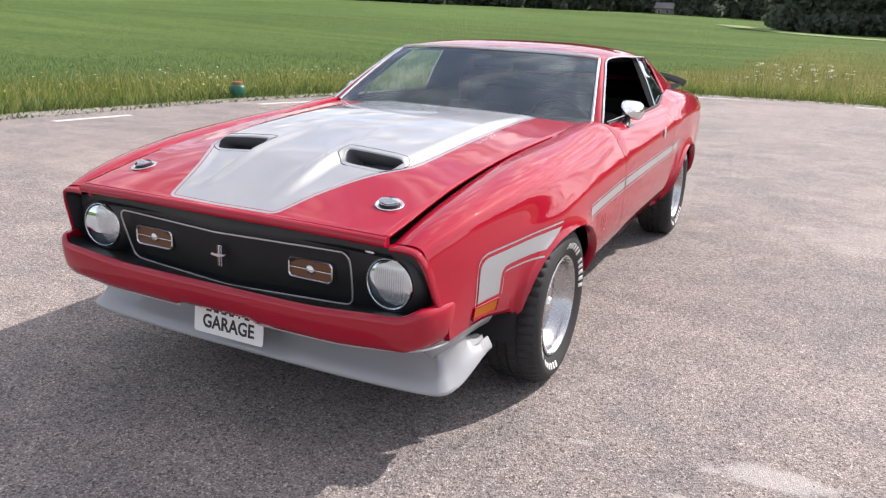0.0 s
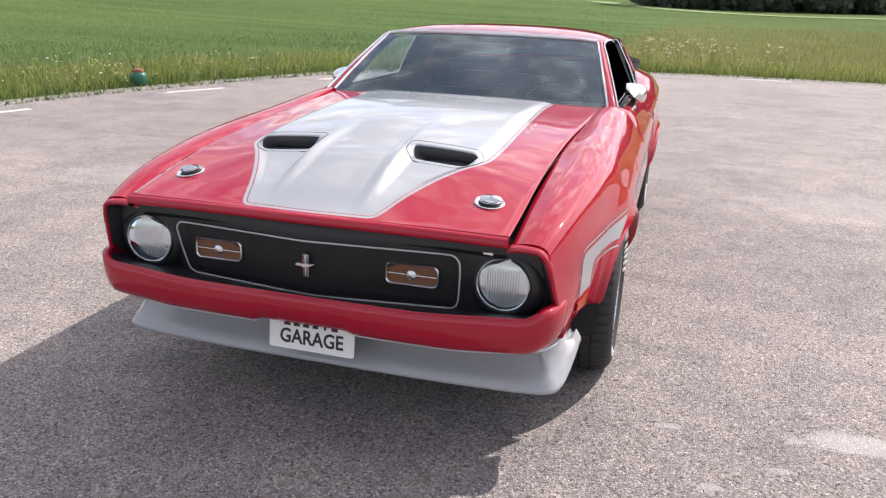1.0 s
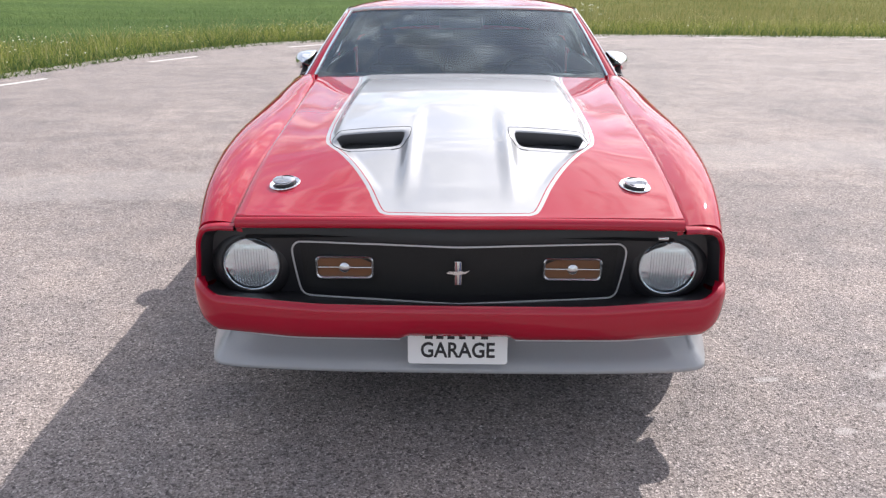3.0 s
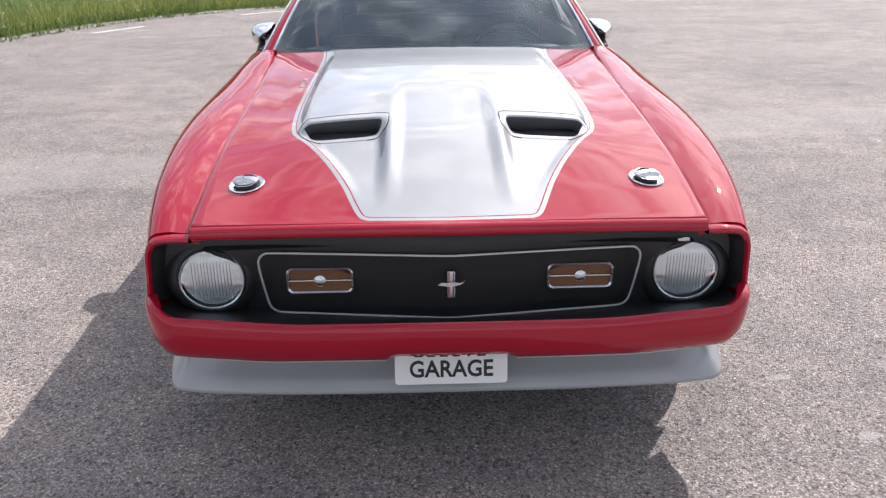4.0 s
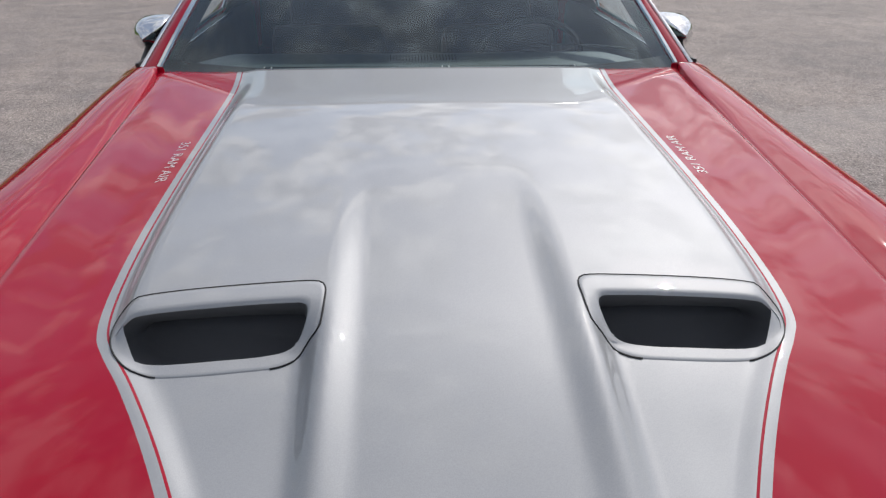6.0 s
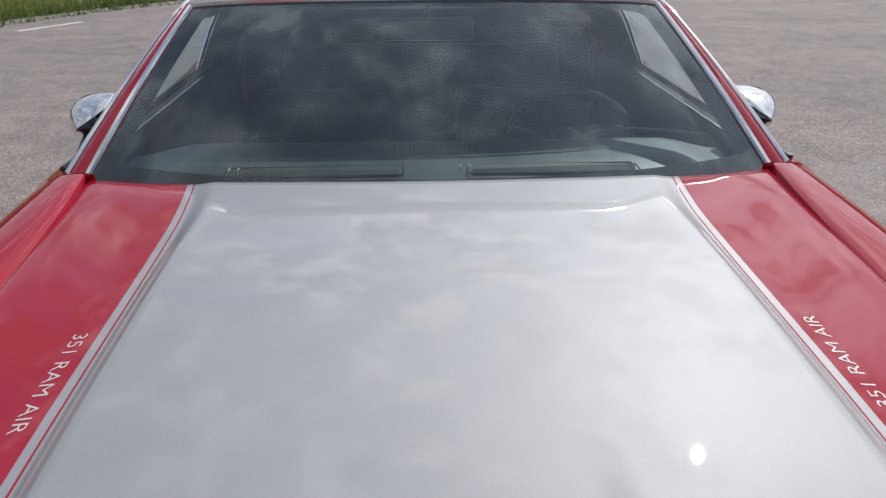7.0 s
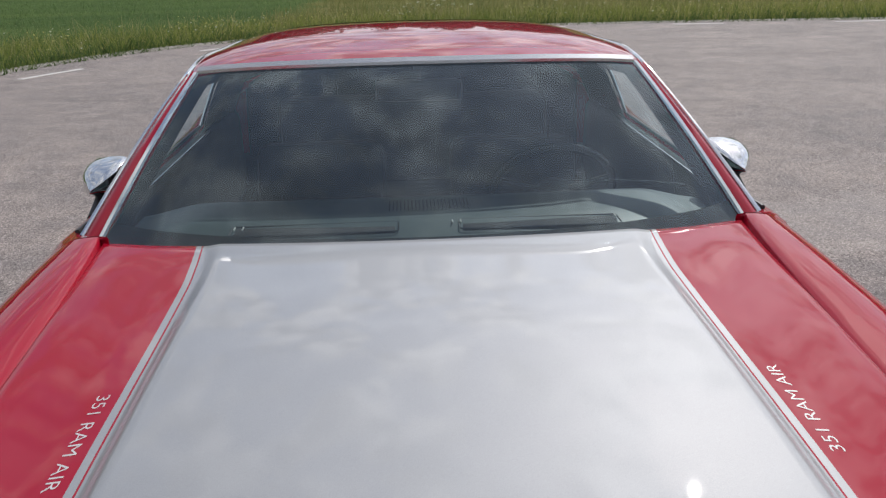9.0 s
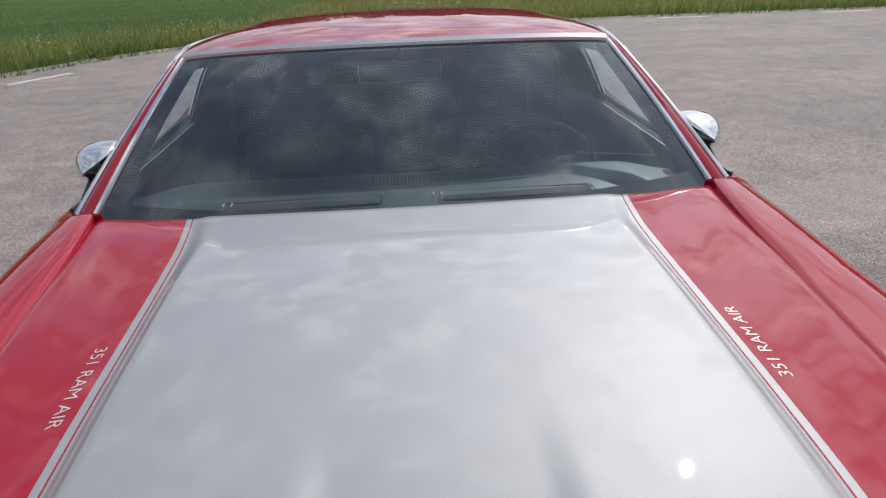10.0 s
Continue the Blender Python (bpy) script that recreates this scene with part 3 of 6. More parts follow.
    # dark inner skin under the bonnet
    v, f = grid([[(x, y, HOOD_Z(y) + HOOD_K(y) * (0.25 - x * x) - 0.085) for x in np.linspace(-HOOD_W(y) + 0.01, HOOD_W(y) - 0.01, 9)] for y in np.linspace(0.03, 1.68, 14)])
    part("under_skin", raw("under_skin", v, f, MATTE), hood, "black underside")
    return hood


HOOD = build_hood()


DUCT = black_mat("duct_plastic", (0.12, 0.122, 0.13), 0.55, 200, 0.1)


def build_intakes():
    n = 88
    for s in (1, -1):
        outer = ring(HOUSING, n)
        mouth = ring(MOUTH, n)
        rows = []
        for t in (0, 0.04, 0.25, 0.5, 0.75, 0.93, 1.0):
            row = []
            for a, b in zip(outer, mouth):
                p = a.lerp(b, t)
                lift = 0.0001 if t == 0 else 0.0012
                if t == 1.0:
                    lift = -0.002
                row.append((s * p.x, p.y, hood_z(p.x, p.y) + lift))
            rows.append(row)
        v, f = grid(rows, close_v=True)
        if s < 0:
            f = [tuple(reversed(q)) for q in f]
        house = part("air_intake", raw("air_intake", v, f, SILVER, sharp=60), HOOD, "silver plastic intake surround with a dark mouth")
        rows = []
        for t in (0, 0.12, 0.4, 0.8, 1.0):
            row = []
            for b in mouth:
                x = 0.32 + (b.x - 0.32) * (1 - 0.10 * t)
                row.append((s * x, b.y + 0.085 * t, hood_z(b.x, b.y) * (1 - t) + (0.860 + (b.y - 0.47) * 0.55) * t - 0.002 - 0.012 * math.sin(t * 3)))
            rows.append(row)
        mid = Vector((s * 0.32, 0.555, 0.862))
        v, f = grid(rows, close_v=True)
        base = len(v)
        v.append(tuple(mid))
        f += [((len(rows) - 1) * n + j, (len(rows) - 1) * n + (j + 1) % n, base) for j in range(n)]
        part("duct", raw("duct", v, f, DUCT, sharp=60), house, "dark grey duct")
        # parting line round the surround
        loop = []
        seam = [p.y > 0.4135 or p.x < 0.23 for p in outer]
        first = next(k for k in range(n) if seam[k] and not seam[k - 1])
        for k in range(n):
            p = outer[(first + k) % n]
            if not seam[(first + k) % n]:
                break
            loop.append((s * p.x, p.y, hood_z(p.x, p.y) + 0.0006))
        v, f = tube(loop, 0.0013, 5)
        part("parting_line", raw("parting_line", v, f, MATTE), house)


build_intakes()


def build_bay():
    """Dark engine bay floor and inner aprons below the bonnet."""
    rows = [[(-0.70, y, 0.74), (-0.69, y, 0.52), (0.69, y, 0.52), (0.70, y, 0.74)] for y in (0.16, 0.6, 1.1, 1.72)]
    v, f = grid(rows)
    part("engine_bay", raw("engine_bay", v, f, MATTE), CAR, "black engine bay lining")


build_bay()


def build_moulding():
    """Red nose moulding under the bonnet's front edge."""
    xs = np.linspace(-0.640, 0.640, 61)
    sec = [(0.006, 0.000), (-0.004, 0.000), (-0.013, -0.005), (-0.019, -0.014), (-0.018, -0.024), (-0.010, -0.031), (0.012, -0.033), (0.012, -0.006)]
    rows = []
    for x in xs:
        y0, z0 = nose(x), hood_z(x, 0.0) - 0.003
        rows.append([(x, y0 + dy - 0.004, z0 + dz) for dy, dz in sec])
    v, f = grid(rows, close_v=True)
    k = len(sec)
    f += [tuple(range(k)), tuple(range((len(xs) - 1) * k, len(xs) * k))]
    part("nose_moulding", from_bm("nose_moulding", tidy(v, f), RED, sharp=60), HOOD, "red lip moulding")


build_moulding()


DULL = Mat("dull_metal", (0.34, 0.34, 0.35), 0.4, 0.9).mat


def build_locks():
    for s in (1, -1):
        at = Matrix.Translation((s * 0.536, 0.192, hood_z(0.536, 0.192) - 0.001)) @ Euler((radians(11), radians(s * 4.5), 0)).to_matrix().to_4x4()
        v, f = lathe([(0.036, 0.0015), (0.044, 0.0005), (0.0475, 0.001), (0.0480, 0.004), (0.0455, 0.0065), (0.042, 0.0055), (0.037, 0.0015)], 40, "z")
        lock = part("bonnet_lock", raw("bonnet_lock", *move((v, f), at), CHROME), HOOD, "chrome twist lock")
        # bowl and cap side coloured black in place of chrome's dark reflections
        v, f = lathe([(0.038, 0.0012), (0.031, 0.0014), (0.0300, 0.017)], 36, "z")
        part("recess", raw("recess", *move((v, f), at), BLACK), lock, "recess round the cap, coloured black for its dark reflection")
        # cap with two thumb hollows beside the grip
        turn = Matrix.Rotation(radians(18 * s), 4, "Z")
        rows = []
        for k in range(72):
            a = 2 * math.pi * k / 72
            row = [(0.0290 * math.cos(a), 0.0290 * math.sin(a), 0.0135), (0.0345 * math.cos(a), 0.0345 * math.sin(a), 0.0145)]
            for r in (0.0350, 0.0345, 0.0335, 0.0320, 0.0305, 0.0290, 0.0265, 0.024, 0.021, 0.018, 0.015, 0.012, 0.009, 0.006, 0.003, 0.0):
                x, y = r * math.cos(a), r * math.sin(a)
                dip = 0.0085 * step(0.0085, 0.0130, abs(y) - 0.16 * abs(x) + 0.002) * (1 - 0.55 * step(0.027, 0.034, r))
                row.append((x, y, 0.0185 + 0.0065 * (1 - (r / 0.035) ** 2.5) - dip))
            rows.append(row)
        v, f = grid(rows, close_u=True)
        cap = part("cap", from_bm("cap", tidy([at @ turn @ Vector(q) for q in v], f), TRIM, sharp=60), lock)
        v, f = lathe([(0.0, 0.0268), (0.003, 0.0266), (0.004, 0.0245)], 16, "z")
        part("stud", raw("stud", *move((v, f), at @ turn @ Matrix.Translation((0.004 * s, 0, 0))), DULL), cap)


build_locks()

# body side sections: inner top edge, crown, shoulder, crease, waist, lower side, sill
ST = [0.02, 0.12, 0.30, 0.60, 0.90, 1.30, 1.80, 1.86, 2.50, 3.10, 3.40, 3.67, 4.20, 4.62]
SEC = [
    [(0.652, 0.758), (0.707, 0.763), (0.749, 0.752), (0.769, 0.706), (0.787, 0.620), (0.806, 0.520), (0.806, 0.445)],
    [(0.655, 0.786), (0.718, 0.795), (0.773, 0.778), (0.795, 0.707), (0.807, 0.620), (0.815, 0.520), (0.811, 0.446)],
    [(0.656, 0.823), (0.732, 0.835), (0.806, 0.812), (0.830, 0.709), (0.834, 0.630), (0.830, 0.520), (0.818, 0.446)],
    [(0.660, 0.868), (0.748, 0.880), (0.842, 0.845), (0.881, 0.712), (0.882, 0.630), (0.874, 0.500), (0.856, 0.400)],
    [(0.667, 0.902), (0.758, 0.909), (0.856, 0.868), (0.922, 0.735), (0.922, 0.660), (0.902, 0.480), (0.860, 0.300)],
    [(0.688, 0.930), (0.768, 0.932), (0.854, 0.890), (0.930, 0.768), (0.934, 0.670), (0.915, 0.450), (0.810, 0.270)],
    [(0.732, 0.966), (0.788, 0.960), (0.852, 0.916), (0.930, 0.796), (0.937, 0.680), (0.920, 0.450), (0.800, 0.265)],
    [(0.806, 0.951), (0.828, 0.946), (0.868, 0.912), (0.931, 0.800), (0.937, 0.680), (0.920, 0.450), (0.800, 0.265)],
    [(0.812, 0.944), (0.832, 0.940), (0.872, 0.910), (0.935, 0.825), (0.938, 0.680), (0.920, 0.450), (0.800, 0.265)],
    [(0.804, 0.950), (0.828, 0.946), (0.880, 0.918), (0.937, 0.845), (0.938, 0.690), (0.920, 0.450), (0.800, 0.265)],
    [(0.775, 0.995), (0.815, 0.980), (0.880, 0.940), (0.936, 0.858), (0.938, 0.700), (0.920, 0.450), (0.810, 0.280)],
    [(0.752, 1.015), (0.805, 0.995), (0.878, 0.952), (0.935, 0.866), (0.936, 0.710), (0.918, 0.450), (0.820, 0.300)],
    [(0.700, 0.995), (0.775, 0.980), (0.855, 0.942), (0.918, 0.862), (0.922, 0.710), (0.900, 0.450), (0.830, 0.330)],
    [(0.660, 0.955), (0.745, 0.945), (0.815, 0.915), (0.868, 0.850), (0.874, 0.700), (0.858, 0.500), (0.820, 0.380)],
]
KNOTS = [[(line(ST, [s[k][0] for s in SEC]), line(ST, [s[k][1] for s in SEC])) for k in range(7)]][0]
ARCHES = ((0.930, 0.285, 0.400, 0.368), (3.67, 0.285, 0.405, 0.372))


def arch(y):
    for yc, zc, ry, rz in ARCHES:
        if abs(y - yc) < ry:
            return zc + rz * (1 - (abs(y - yc) / ry) ** 2.25) ** (1 / 2.25)
    return None


def side_section(y, n=34):
    pts = [Vector((kx(y), kz(y), 0)) for kx, kz in KNOTS]
    fine = spline(pts[:4], 100) + spline(pts[3:], 101)[1:]
    z = arch(y)
    low = max(z, pts[-1].y) if z else None
    if low:
        cut = [p for k, p in enumerate(fine) if p.y > low or k < 60]
        last = fine[len(cut)] if len(cut) < len(fine) else fine[-1]
        a = cut[-1]
        if a.y > low and last.y < low:
            cut.append(a.lerp(last, (a.y - low) / max(a.y - last.y, 1e-6)))
        fine = cut
    row = even(fine, n)
    if z:
        for p in row:
            p.x += 0.032 * math.exp(-max(0, p.y - z) / 0.044)
    return row


def panel(name, y0, y1, label, extra=(), inner=True):
    ys = list(np.arange(y0, y1, 0.035)) + [y1] + list(extra)
    for yc, zc, ry, rz in ARCHES:
        ys += [yc - ry * math.cos(a) for a in np.linspace(0.02, math.pi - 0.02, 44) if y0 < yc - ry * math.cos(a) < y1]
    ys = sorted(y for y in ys if y0 <= y <= y1)
    ys = [y for k, y in enumerate(ys) if k == 0 or y - ys[k - 1] > 0.002]
    rows = []
    for y in ys:
        row = side_section(y)
        e0, e1 = row[0], row[-1]
        pts = [(e0.x - 0.004, y, e0.y - 0.028), (e0.x - 0.003, y, e0.y - 0.004)] + [(p.x, y, p.y) for p in row]
        if arch(y):
            pts += [(e1.x - 0.006, y, e1.y - 0.006), (e1.x - 0.040, y, e1.y + 0.002)]
        else:
            pts += [(e1.x - 0.008, y, e1.y - 0.004), (e1.x - 0.060, y, e1.y + 0.002)]
        # the front edge leans back towards its foot
        rows.append([(x, yy + 0.33 * max(0, 0.74 - z) * (1 - step(0.0, 0.34, yy)), z) for x, yy, z in pts])
    rows = [[(x - 0.016, y + 0.004, z - 0.004) for x, y, z in rows[0]]] + rows + [[(x - 0.016, y - 0.004, z - 0.004) for x, y, z in rows[-1]]]
    made = []
    for s in (1, -1):
        v, f = grid(rows)
        if s < 0:
            v, f = mirrored((v, f))
        made.append(part(name, from_bm(name, tidy(v, f), RED, sharp=55), CAR, label))
    return made


FENDERS = panel("front_wing", 0.02, 1.797, "red front wing with a silver side stripe")
DOORS = panel("door", 1.803, 3.060, "red door with chrome handle and silver side stripe")
QUARTERS = panel("rear_wing", 3.066, 4.620, "red rear wing")


def side_x(y, z):
    """Half-width of the body side at a height."""
    pts = [Vector((kx(y), kz(y), 0)) for kx, kz in KNOTS]
    fine = spline(pts[:4], 45) + spline(pts[3:], 46)[1:]
    for a, b in zip(fine[20:], fine[21:]):
        if a.y >= z >= b.y:
            t = (a.y - z) / max(a.y - b.y, 1e-6)
            x = a.x + (b.x - a.x) * t
            ar = arch(y)
            return x + (0.032 * math.exp(-max(0, z - ar) / 0.044) if ar else 0)
    return fine[-1].x

# ---- greenhouse ----
GL_B = [Vector((0.735, 1.815, 0.945)), Vector((0.60, 1.752, 0.938)), Vector((0.35, 1.695, 0.930)), Vector((0, 1.672, 0.927))]
GL_T = [Vector((0.606, 2.335, 1.243)), Vector((0.50, 2.312, 1.252)), Vector((0.28, 2.292, 1.259)), Vector((0, 2.285, 1.261))]


def whole(half):
    return [Vector((-p.x, p.y, p.z)) for p in half] + list(reversed(half))[1:]


def ruled(a, b, rows, bow=0.0, push=(0, -0.6, 0.8)):
    out = []
    for k in range(rows):
        t = k / (rows - 1)
        out.append([p.lerp(q, t) + Vector(push) * bow * 4 * t * (1 - t) for p, q in zip(a, b)])
    return out


def build_windscreen():
    low, top = even(spline(whole(GL_B), 80), 49), even(spline(whole(GL_T), 80), 49)
    rows = ruled(low, top, 17, 0.012)
    v, f = grid(rows)
    ws = part("windscreen", raw("windscreen", v, f, WINDSCREEN), CAR, "lightly tinted windscreen glass that mirrors the clouds")
    ws.visible_shadow = False
    # bright trim at both sides and on top
    for side in (0, -1):
        edge = [r[side] for r in rows]
        w = 1 if side else -1
        strip = []
        for p in edge:
            strip.append([p + Vector((-w * 0.004, -0.002, 0.001)), p + Vector((w * 0.000, -0.008, 0.004)), p + Vector((w * 0.008, -0.008, 0.004)), p + Vector((w * 0.012, -0.001, 0.000))])
        part("screen_trim", raw("screen_trim", *grid(strip), CHROME), ws, "bright metal side trim")
    strip = []
    for p in rows[-1]:
        strip.append([p + Vector((0, -0.006, -0.002)), p + Vector((0, -0.007, 0.006)), p + Vector((0, 0.008, 0.016)), p + Vector((0, 0.016, 0.014))])
    part("screen_trim", raw("screen_trim", *grid(strip), TRIM), ws, "bright metal top trim")
    # black band under the glass edge
    v, f = grid([[p + Vector((0, 0.004, -0.004)) for p in rows[0]], [p.lerp(q, 0.105) + Vector((0, 0.004, -0.004)) for p, q in zip(rows[0], rows[-1])]])
    part("glass_band", raw("glass_band", v, f, MATTE), ws, "black band along the glass base")
    # cowl between bonnet and glass
    v, f = grid([[Vector((p.x * 1.04, hood_rear(p.x) - 0.06, p.z - 0.035)) for p in low], [Vector((p.x * 1.04, p.y - 0.012, p.z - 0.014)) for p in low], [p + Vector((0, 0.006, -0.004)) for p in low], [p + Vector((0, 0.06, -0.10)) for p in low]])
    part("cowl", raw("cowl", v, f, MATTE), CAR, "black cowl panel below the windscreen")
    return rows


SCREEN = build_windscreen()

ROOF_Z = line([2.28, 2.45, 2.7, 2.95, 3.2, 3.6, 4.0, 4.4, 4.66], [1.270, 1.289, 1.304, 1.307, 1.298, 1.245, 1.160, 1.055, 0.975])
ROOF_W = line([2.28, 2.40, 2.7, 3.1, 3.4, 4.0, 4.66], [0.612, 0.634, 0.654, 0.652, 0.640, 0.622, 0.640])


def roof_point(u, y):
    w = ROOF_W(y)
    a = abs(u)
    drop = 0.014 * a ** 2 + 0.028 * a ** 7 + 0.021 * a ** 3 * step(2.4, 2.95, y)
    return Vector((u * w, y, ROOF_Z(y) - drop * (1 - 0.3 * step(3.3, 4.4, y))))


def roof_front(u):
    return 2.303 + 0.046 * abs(u) ** 1.8


def build_roof():
    us = [math.sin(t) for t in np.linspace(-math.pi / 2, math.pi / 2, 45)]
    rows = []
    for k in range(20):
        t = k / 19
        rows.append([roof_point(u, roof_front(u) + t * (3.20 - roof_front(u))) for u in us])
    rows = [[p + Vector((0, -0.004, -0.012)) for p in rows[0]]] + rows
    v, f = grid(rows)
    roof = part("roof", from_bm("roof", tidy(v, f), RED), CAR, "red steel roof")
    rows = [[roof_point(u, y) for u in us] for y in np.linspace(3.20, 4.66, 26)]
    v, f = grid(rows)
    part("fastback", from_bm("fastback", tidy(v, f), RED), CAR, "red sloping tail with a black rear window")
    v, f = grid([[roof_point(u * 0.80, y) + Vector((0, 0, 0.004)) for u in us] for y in np.linspace(3.32, 4.10, 14)])
    part("rear_window", raw("rear_window", v, f, black_mat("dark_glass", (0.01, 0.011, 0.012), 0.12, 30, 0.02)), CAR, "dark flat rear window")
    # headliner
    v, f = grid([[roof_point(u, y) + Vector((-u * 0.02, 0, -0.03)) for u in us] for y in np.linspace(2.33, 4.3, 16)])
    part("headliner", raw("headliner", v, f, CABIN), CAR, "black headliner")


build_roof()


def pillar_line(t):
    """Outer edge of the front pillar, foot to roof."""
    return Vector((0.782, 1.842, 0.950)).lerp(Vector((0.632, 2.376, 1.243)), t) + Vector((0, -0.3, 0.55)) * 0.018 * 4 * t * (1 - t)


TOP = even(spline([pillar_line(t) for t in (0, 0.25, 0.5, 0.75, 0.93)] + [roof_point(1.0, y) + Vector((0.003, 0, -0.004)) for y in (2.45, 2.65, 2.9, 3.1)] + [Vector((0.651, 3.24, 1.232)), Vector((0.653, 3.30, 1.222)), Vector((0.664, 3.345, 1.19)), Vector((0.705, 3.405, 1.11)), Vector((0.743, 3.46, 1.033))], 160), 81)
BELT_X = line([1.80, 2.5, 3.1, 3.4], [0.802, 0.808, 0.800, 0.770])


def belt(y):
    return Vector((BELT_X(y), y, KNOTS[0][1](max(y, 1.87)) + 0.004))


def build_side_windows():
    for s in (1, -1):
        flip = Matrix.Diagonal((s, 1, 1, 1))
        # front pillar skin
        edge = [r[-1] for r in SCREEN]
        rows = []
        for k, p in enumerate(edge):
            t = k / (len(edge) - 1)
            q = pillar_line(t)
            n = Vector((0.35, -0.6, 0.7)).normalized()
            rows.append([p + Vector((0.012, 0.012, -0.03)), p + Vector((0.010, 0.001, 0.0)), p.lerp(q, 0.45) + n * 0.009, p.lerp(q, 0.8) + n * 0.006, q, q + Vector((-0.012, 0.025, -0.012)), p + Vector((0.012, 0.03, -0.03))])
        v, f = move(grid(rows), flip)
        part("front_pillar", from_bm("front_pillar", tidy(v, f), RED), CAR, "red windscreen pillar")
        # black linings inside the pillar and behind the door opening
        rows = [[p + Vector(d) for d in ((-0.004, 0.014, -0.006), (-0.016, 0.026, -0.010), (-0.026, 0.050, -0.020), (-0.002, 0.065, -0.028))] for p in edge]
        part("pillar_lining", raw("pillar_lining", *move(grid(rows), flip), CABIN), CAR, "black lining inside the windscreen pillar")
        rows = [[(BELT_X(y) - 0.012 - (BELT_X(y) - 0.652) * t, y, 0.935 + (ROOF_Z(y) - 0.070 - 0.935) * t) for t in np.linspace(0, 1, 8)] for y in np.linspace(2.98, 3.45, 9)]
        part("quarter_lining", raw("quarter_lining", *move(grid(rows), flip), CABIN), CAR, "black lining beside the rear seat")
        # bright rail along the top of the side glass
        v, f = move(tube([p + Vector((0.004, 0, 0.003)) for p in TOP[:72]], 0.0056, 6), flip)
        part("drip_rail", raw("drip_rail", v, f, CHROME), CAR, "bright rain gutter trim")
        # fixed rear pane; the door windows are wound down
        cut = 3.02
        for name, a, b in (("quarter_glass", 57, 80),):
            rows = []
            seg = TOP[a:b + 1]
            ya, yb = cut + 0.03, 3.40
            for k, p in enumerate(seg):
                t = k / (len(seg) - 1)
                q = belt(ya + (yb - ya) * t)
                rows.append([q.lerp(p, r) + Vector((0.010 * 4 * r * (1 - r) - 0.008, 0, 0)) for r in np.linspace(0, 0.99, 8)])
            v, f = move(grid(rows), flip)
            pane = part(name, raw(name, v, f, SIDEGLASS), CAR, "tinted side window glass")
            pane.visible_shadow = False
        p, q = TOP[56], belt(cut + 0.015)
        v, f = move(tube([q, q.lerp(p, 0.5) + Vector((0.01, 0, 0)), p], 0.007, 6), flip)
        part("window_divider", raw("window_divider", v, f, CHROME), CAR, "bright divider bar between side panes")
        # black seal at the belt
        v, f = move(tube([belt(y) + Vector((0.004, 0, 0.0)) for y in np.linspace(1.87, 3.38, 24)], 0.006, 6), flip)
        part("belt_seal", raw("belt_seal", v, f, BLACK), CAR, "black window seal")
        # skin between glass, roof and rear wing
        rows = []
        for y in np.linspace(3.06, 4.64, 34):
            roof_e = roof_point(1.0, y)
            quarter = Vector((KNOTS[0][0](min(y, 4.62)), y, KNOTS[0][1](min(y, 4.62))))
            if y < 3.40:
                lowp = min(TOP[60:], key=lambda p: abs(p.y - y))
                quarter = Vector((lowp.x, y, lowp.z)) + Vector((0.004, 0, 0.004))
            n = 9
            rows.append([roof_e.lerp(quarter, r / (n - 1)) + Vector((0.018 * math.sin(math.pi * r / (n - 1)), 0, -0.004 * math.sin(math.pi * r / (n - 1)))) for r in range(n)])
        v, f = move(grid(rows), flip)
        part("rear_pillar", from_bm("rear_pillar", tidy(v, f), RED), CAR, "red rear roof pillar")


build_side_windows()


def build_tail():
    prof = [(0.0, 0.40), (0.0, 0.70), (0.02, 0.90), (-0.02, 0.965)]
    rows = []
    for x in np.linspace(-0.84, 0.84, 21):
        a = (abs(x) / 0.84) ** 4
        rows.append([(x, 4.66 + dy - 0.05 * a, z - 0.06 * a * (z > 0.9)) for dy, z in prof])
    part("tail_panel", raw("tail_panel", *grid(rows), BLACK), CAR, "black tail panel")
    rows = []
    for x in np.linspace(-0.74, 0.74, 33):
        y = 4.60 - 0.14 * (abs(x) / 0.8) ** 3
        rows.append([(x, y + dy, 1.058 - 0.085 * (abs(x) / 0.8) ** 5 + dz) for dy, dz in ((-0.09, -0.006), (-0.07, 0.008), (0.0, 0.016), (0.09, 0.030), (0.10, 0.022), (0.0, -0.004))])
    v, f = grid(rows, close_v=True)
    f += [tuple(range(6)), tuple(range(32 * 6, 33 * 6))]
    wing = part("rear_spoiler", from_bm("rear_spoiler", tidy(v, f), CABIN), CAR, "black rear spoiler blade on two feet")
    for s in (1, -1):
        part("spoiler_foot", raw("spoiler_foot", *box(0.03, 0.14, 0.14, (s * 0.52, 4.54, 0.99), 0.01), CABIN), wing)
    rows = []
    for x in np.linspace(-0.84, 0.84, 25):
        y = 4.74 - 0.10 * (abs(x) / 0.84) ** 6
        rows.append([(x, y + dy, z) for dy, z in ((-0.08, 0.56), (0, 0.56), (0.02, 0.50), (0, 0.44), (-0.08, 0.44))])
    part("rear_bumper", raw("rear_bumper", *grid(rows), CHROME), CAR, "chrome rear bumper")


build_tail()


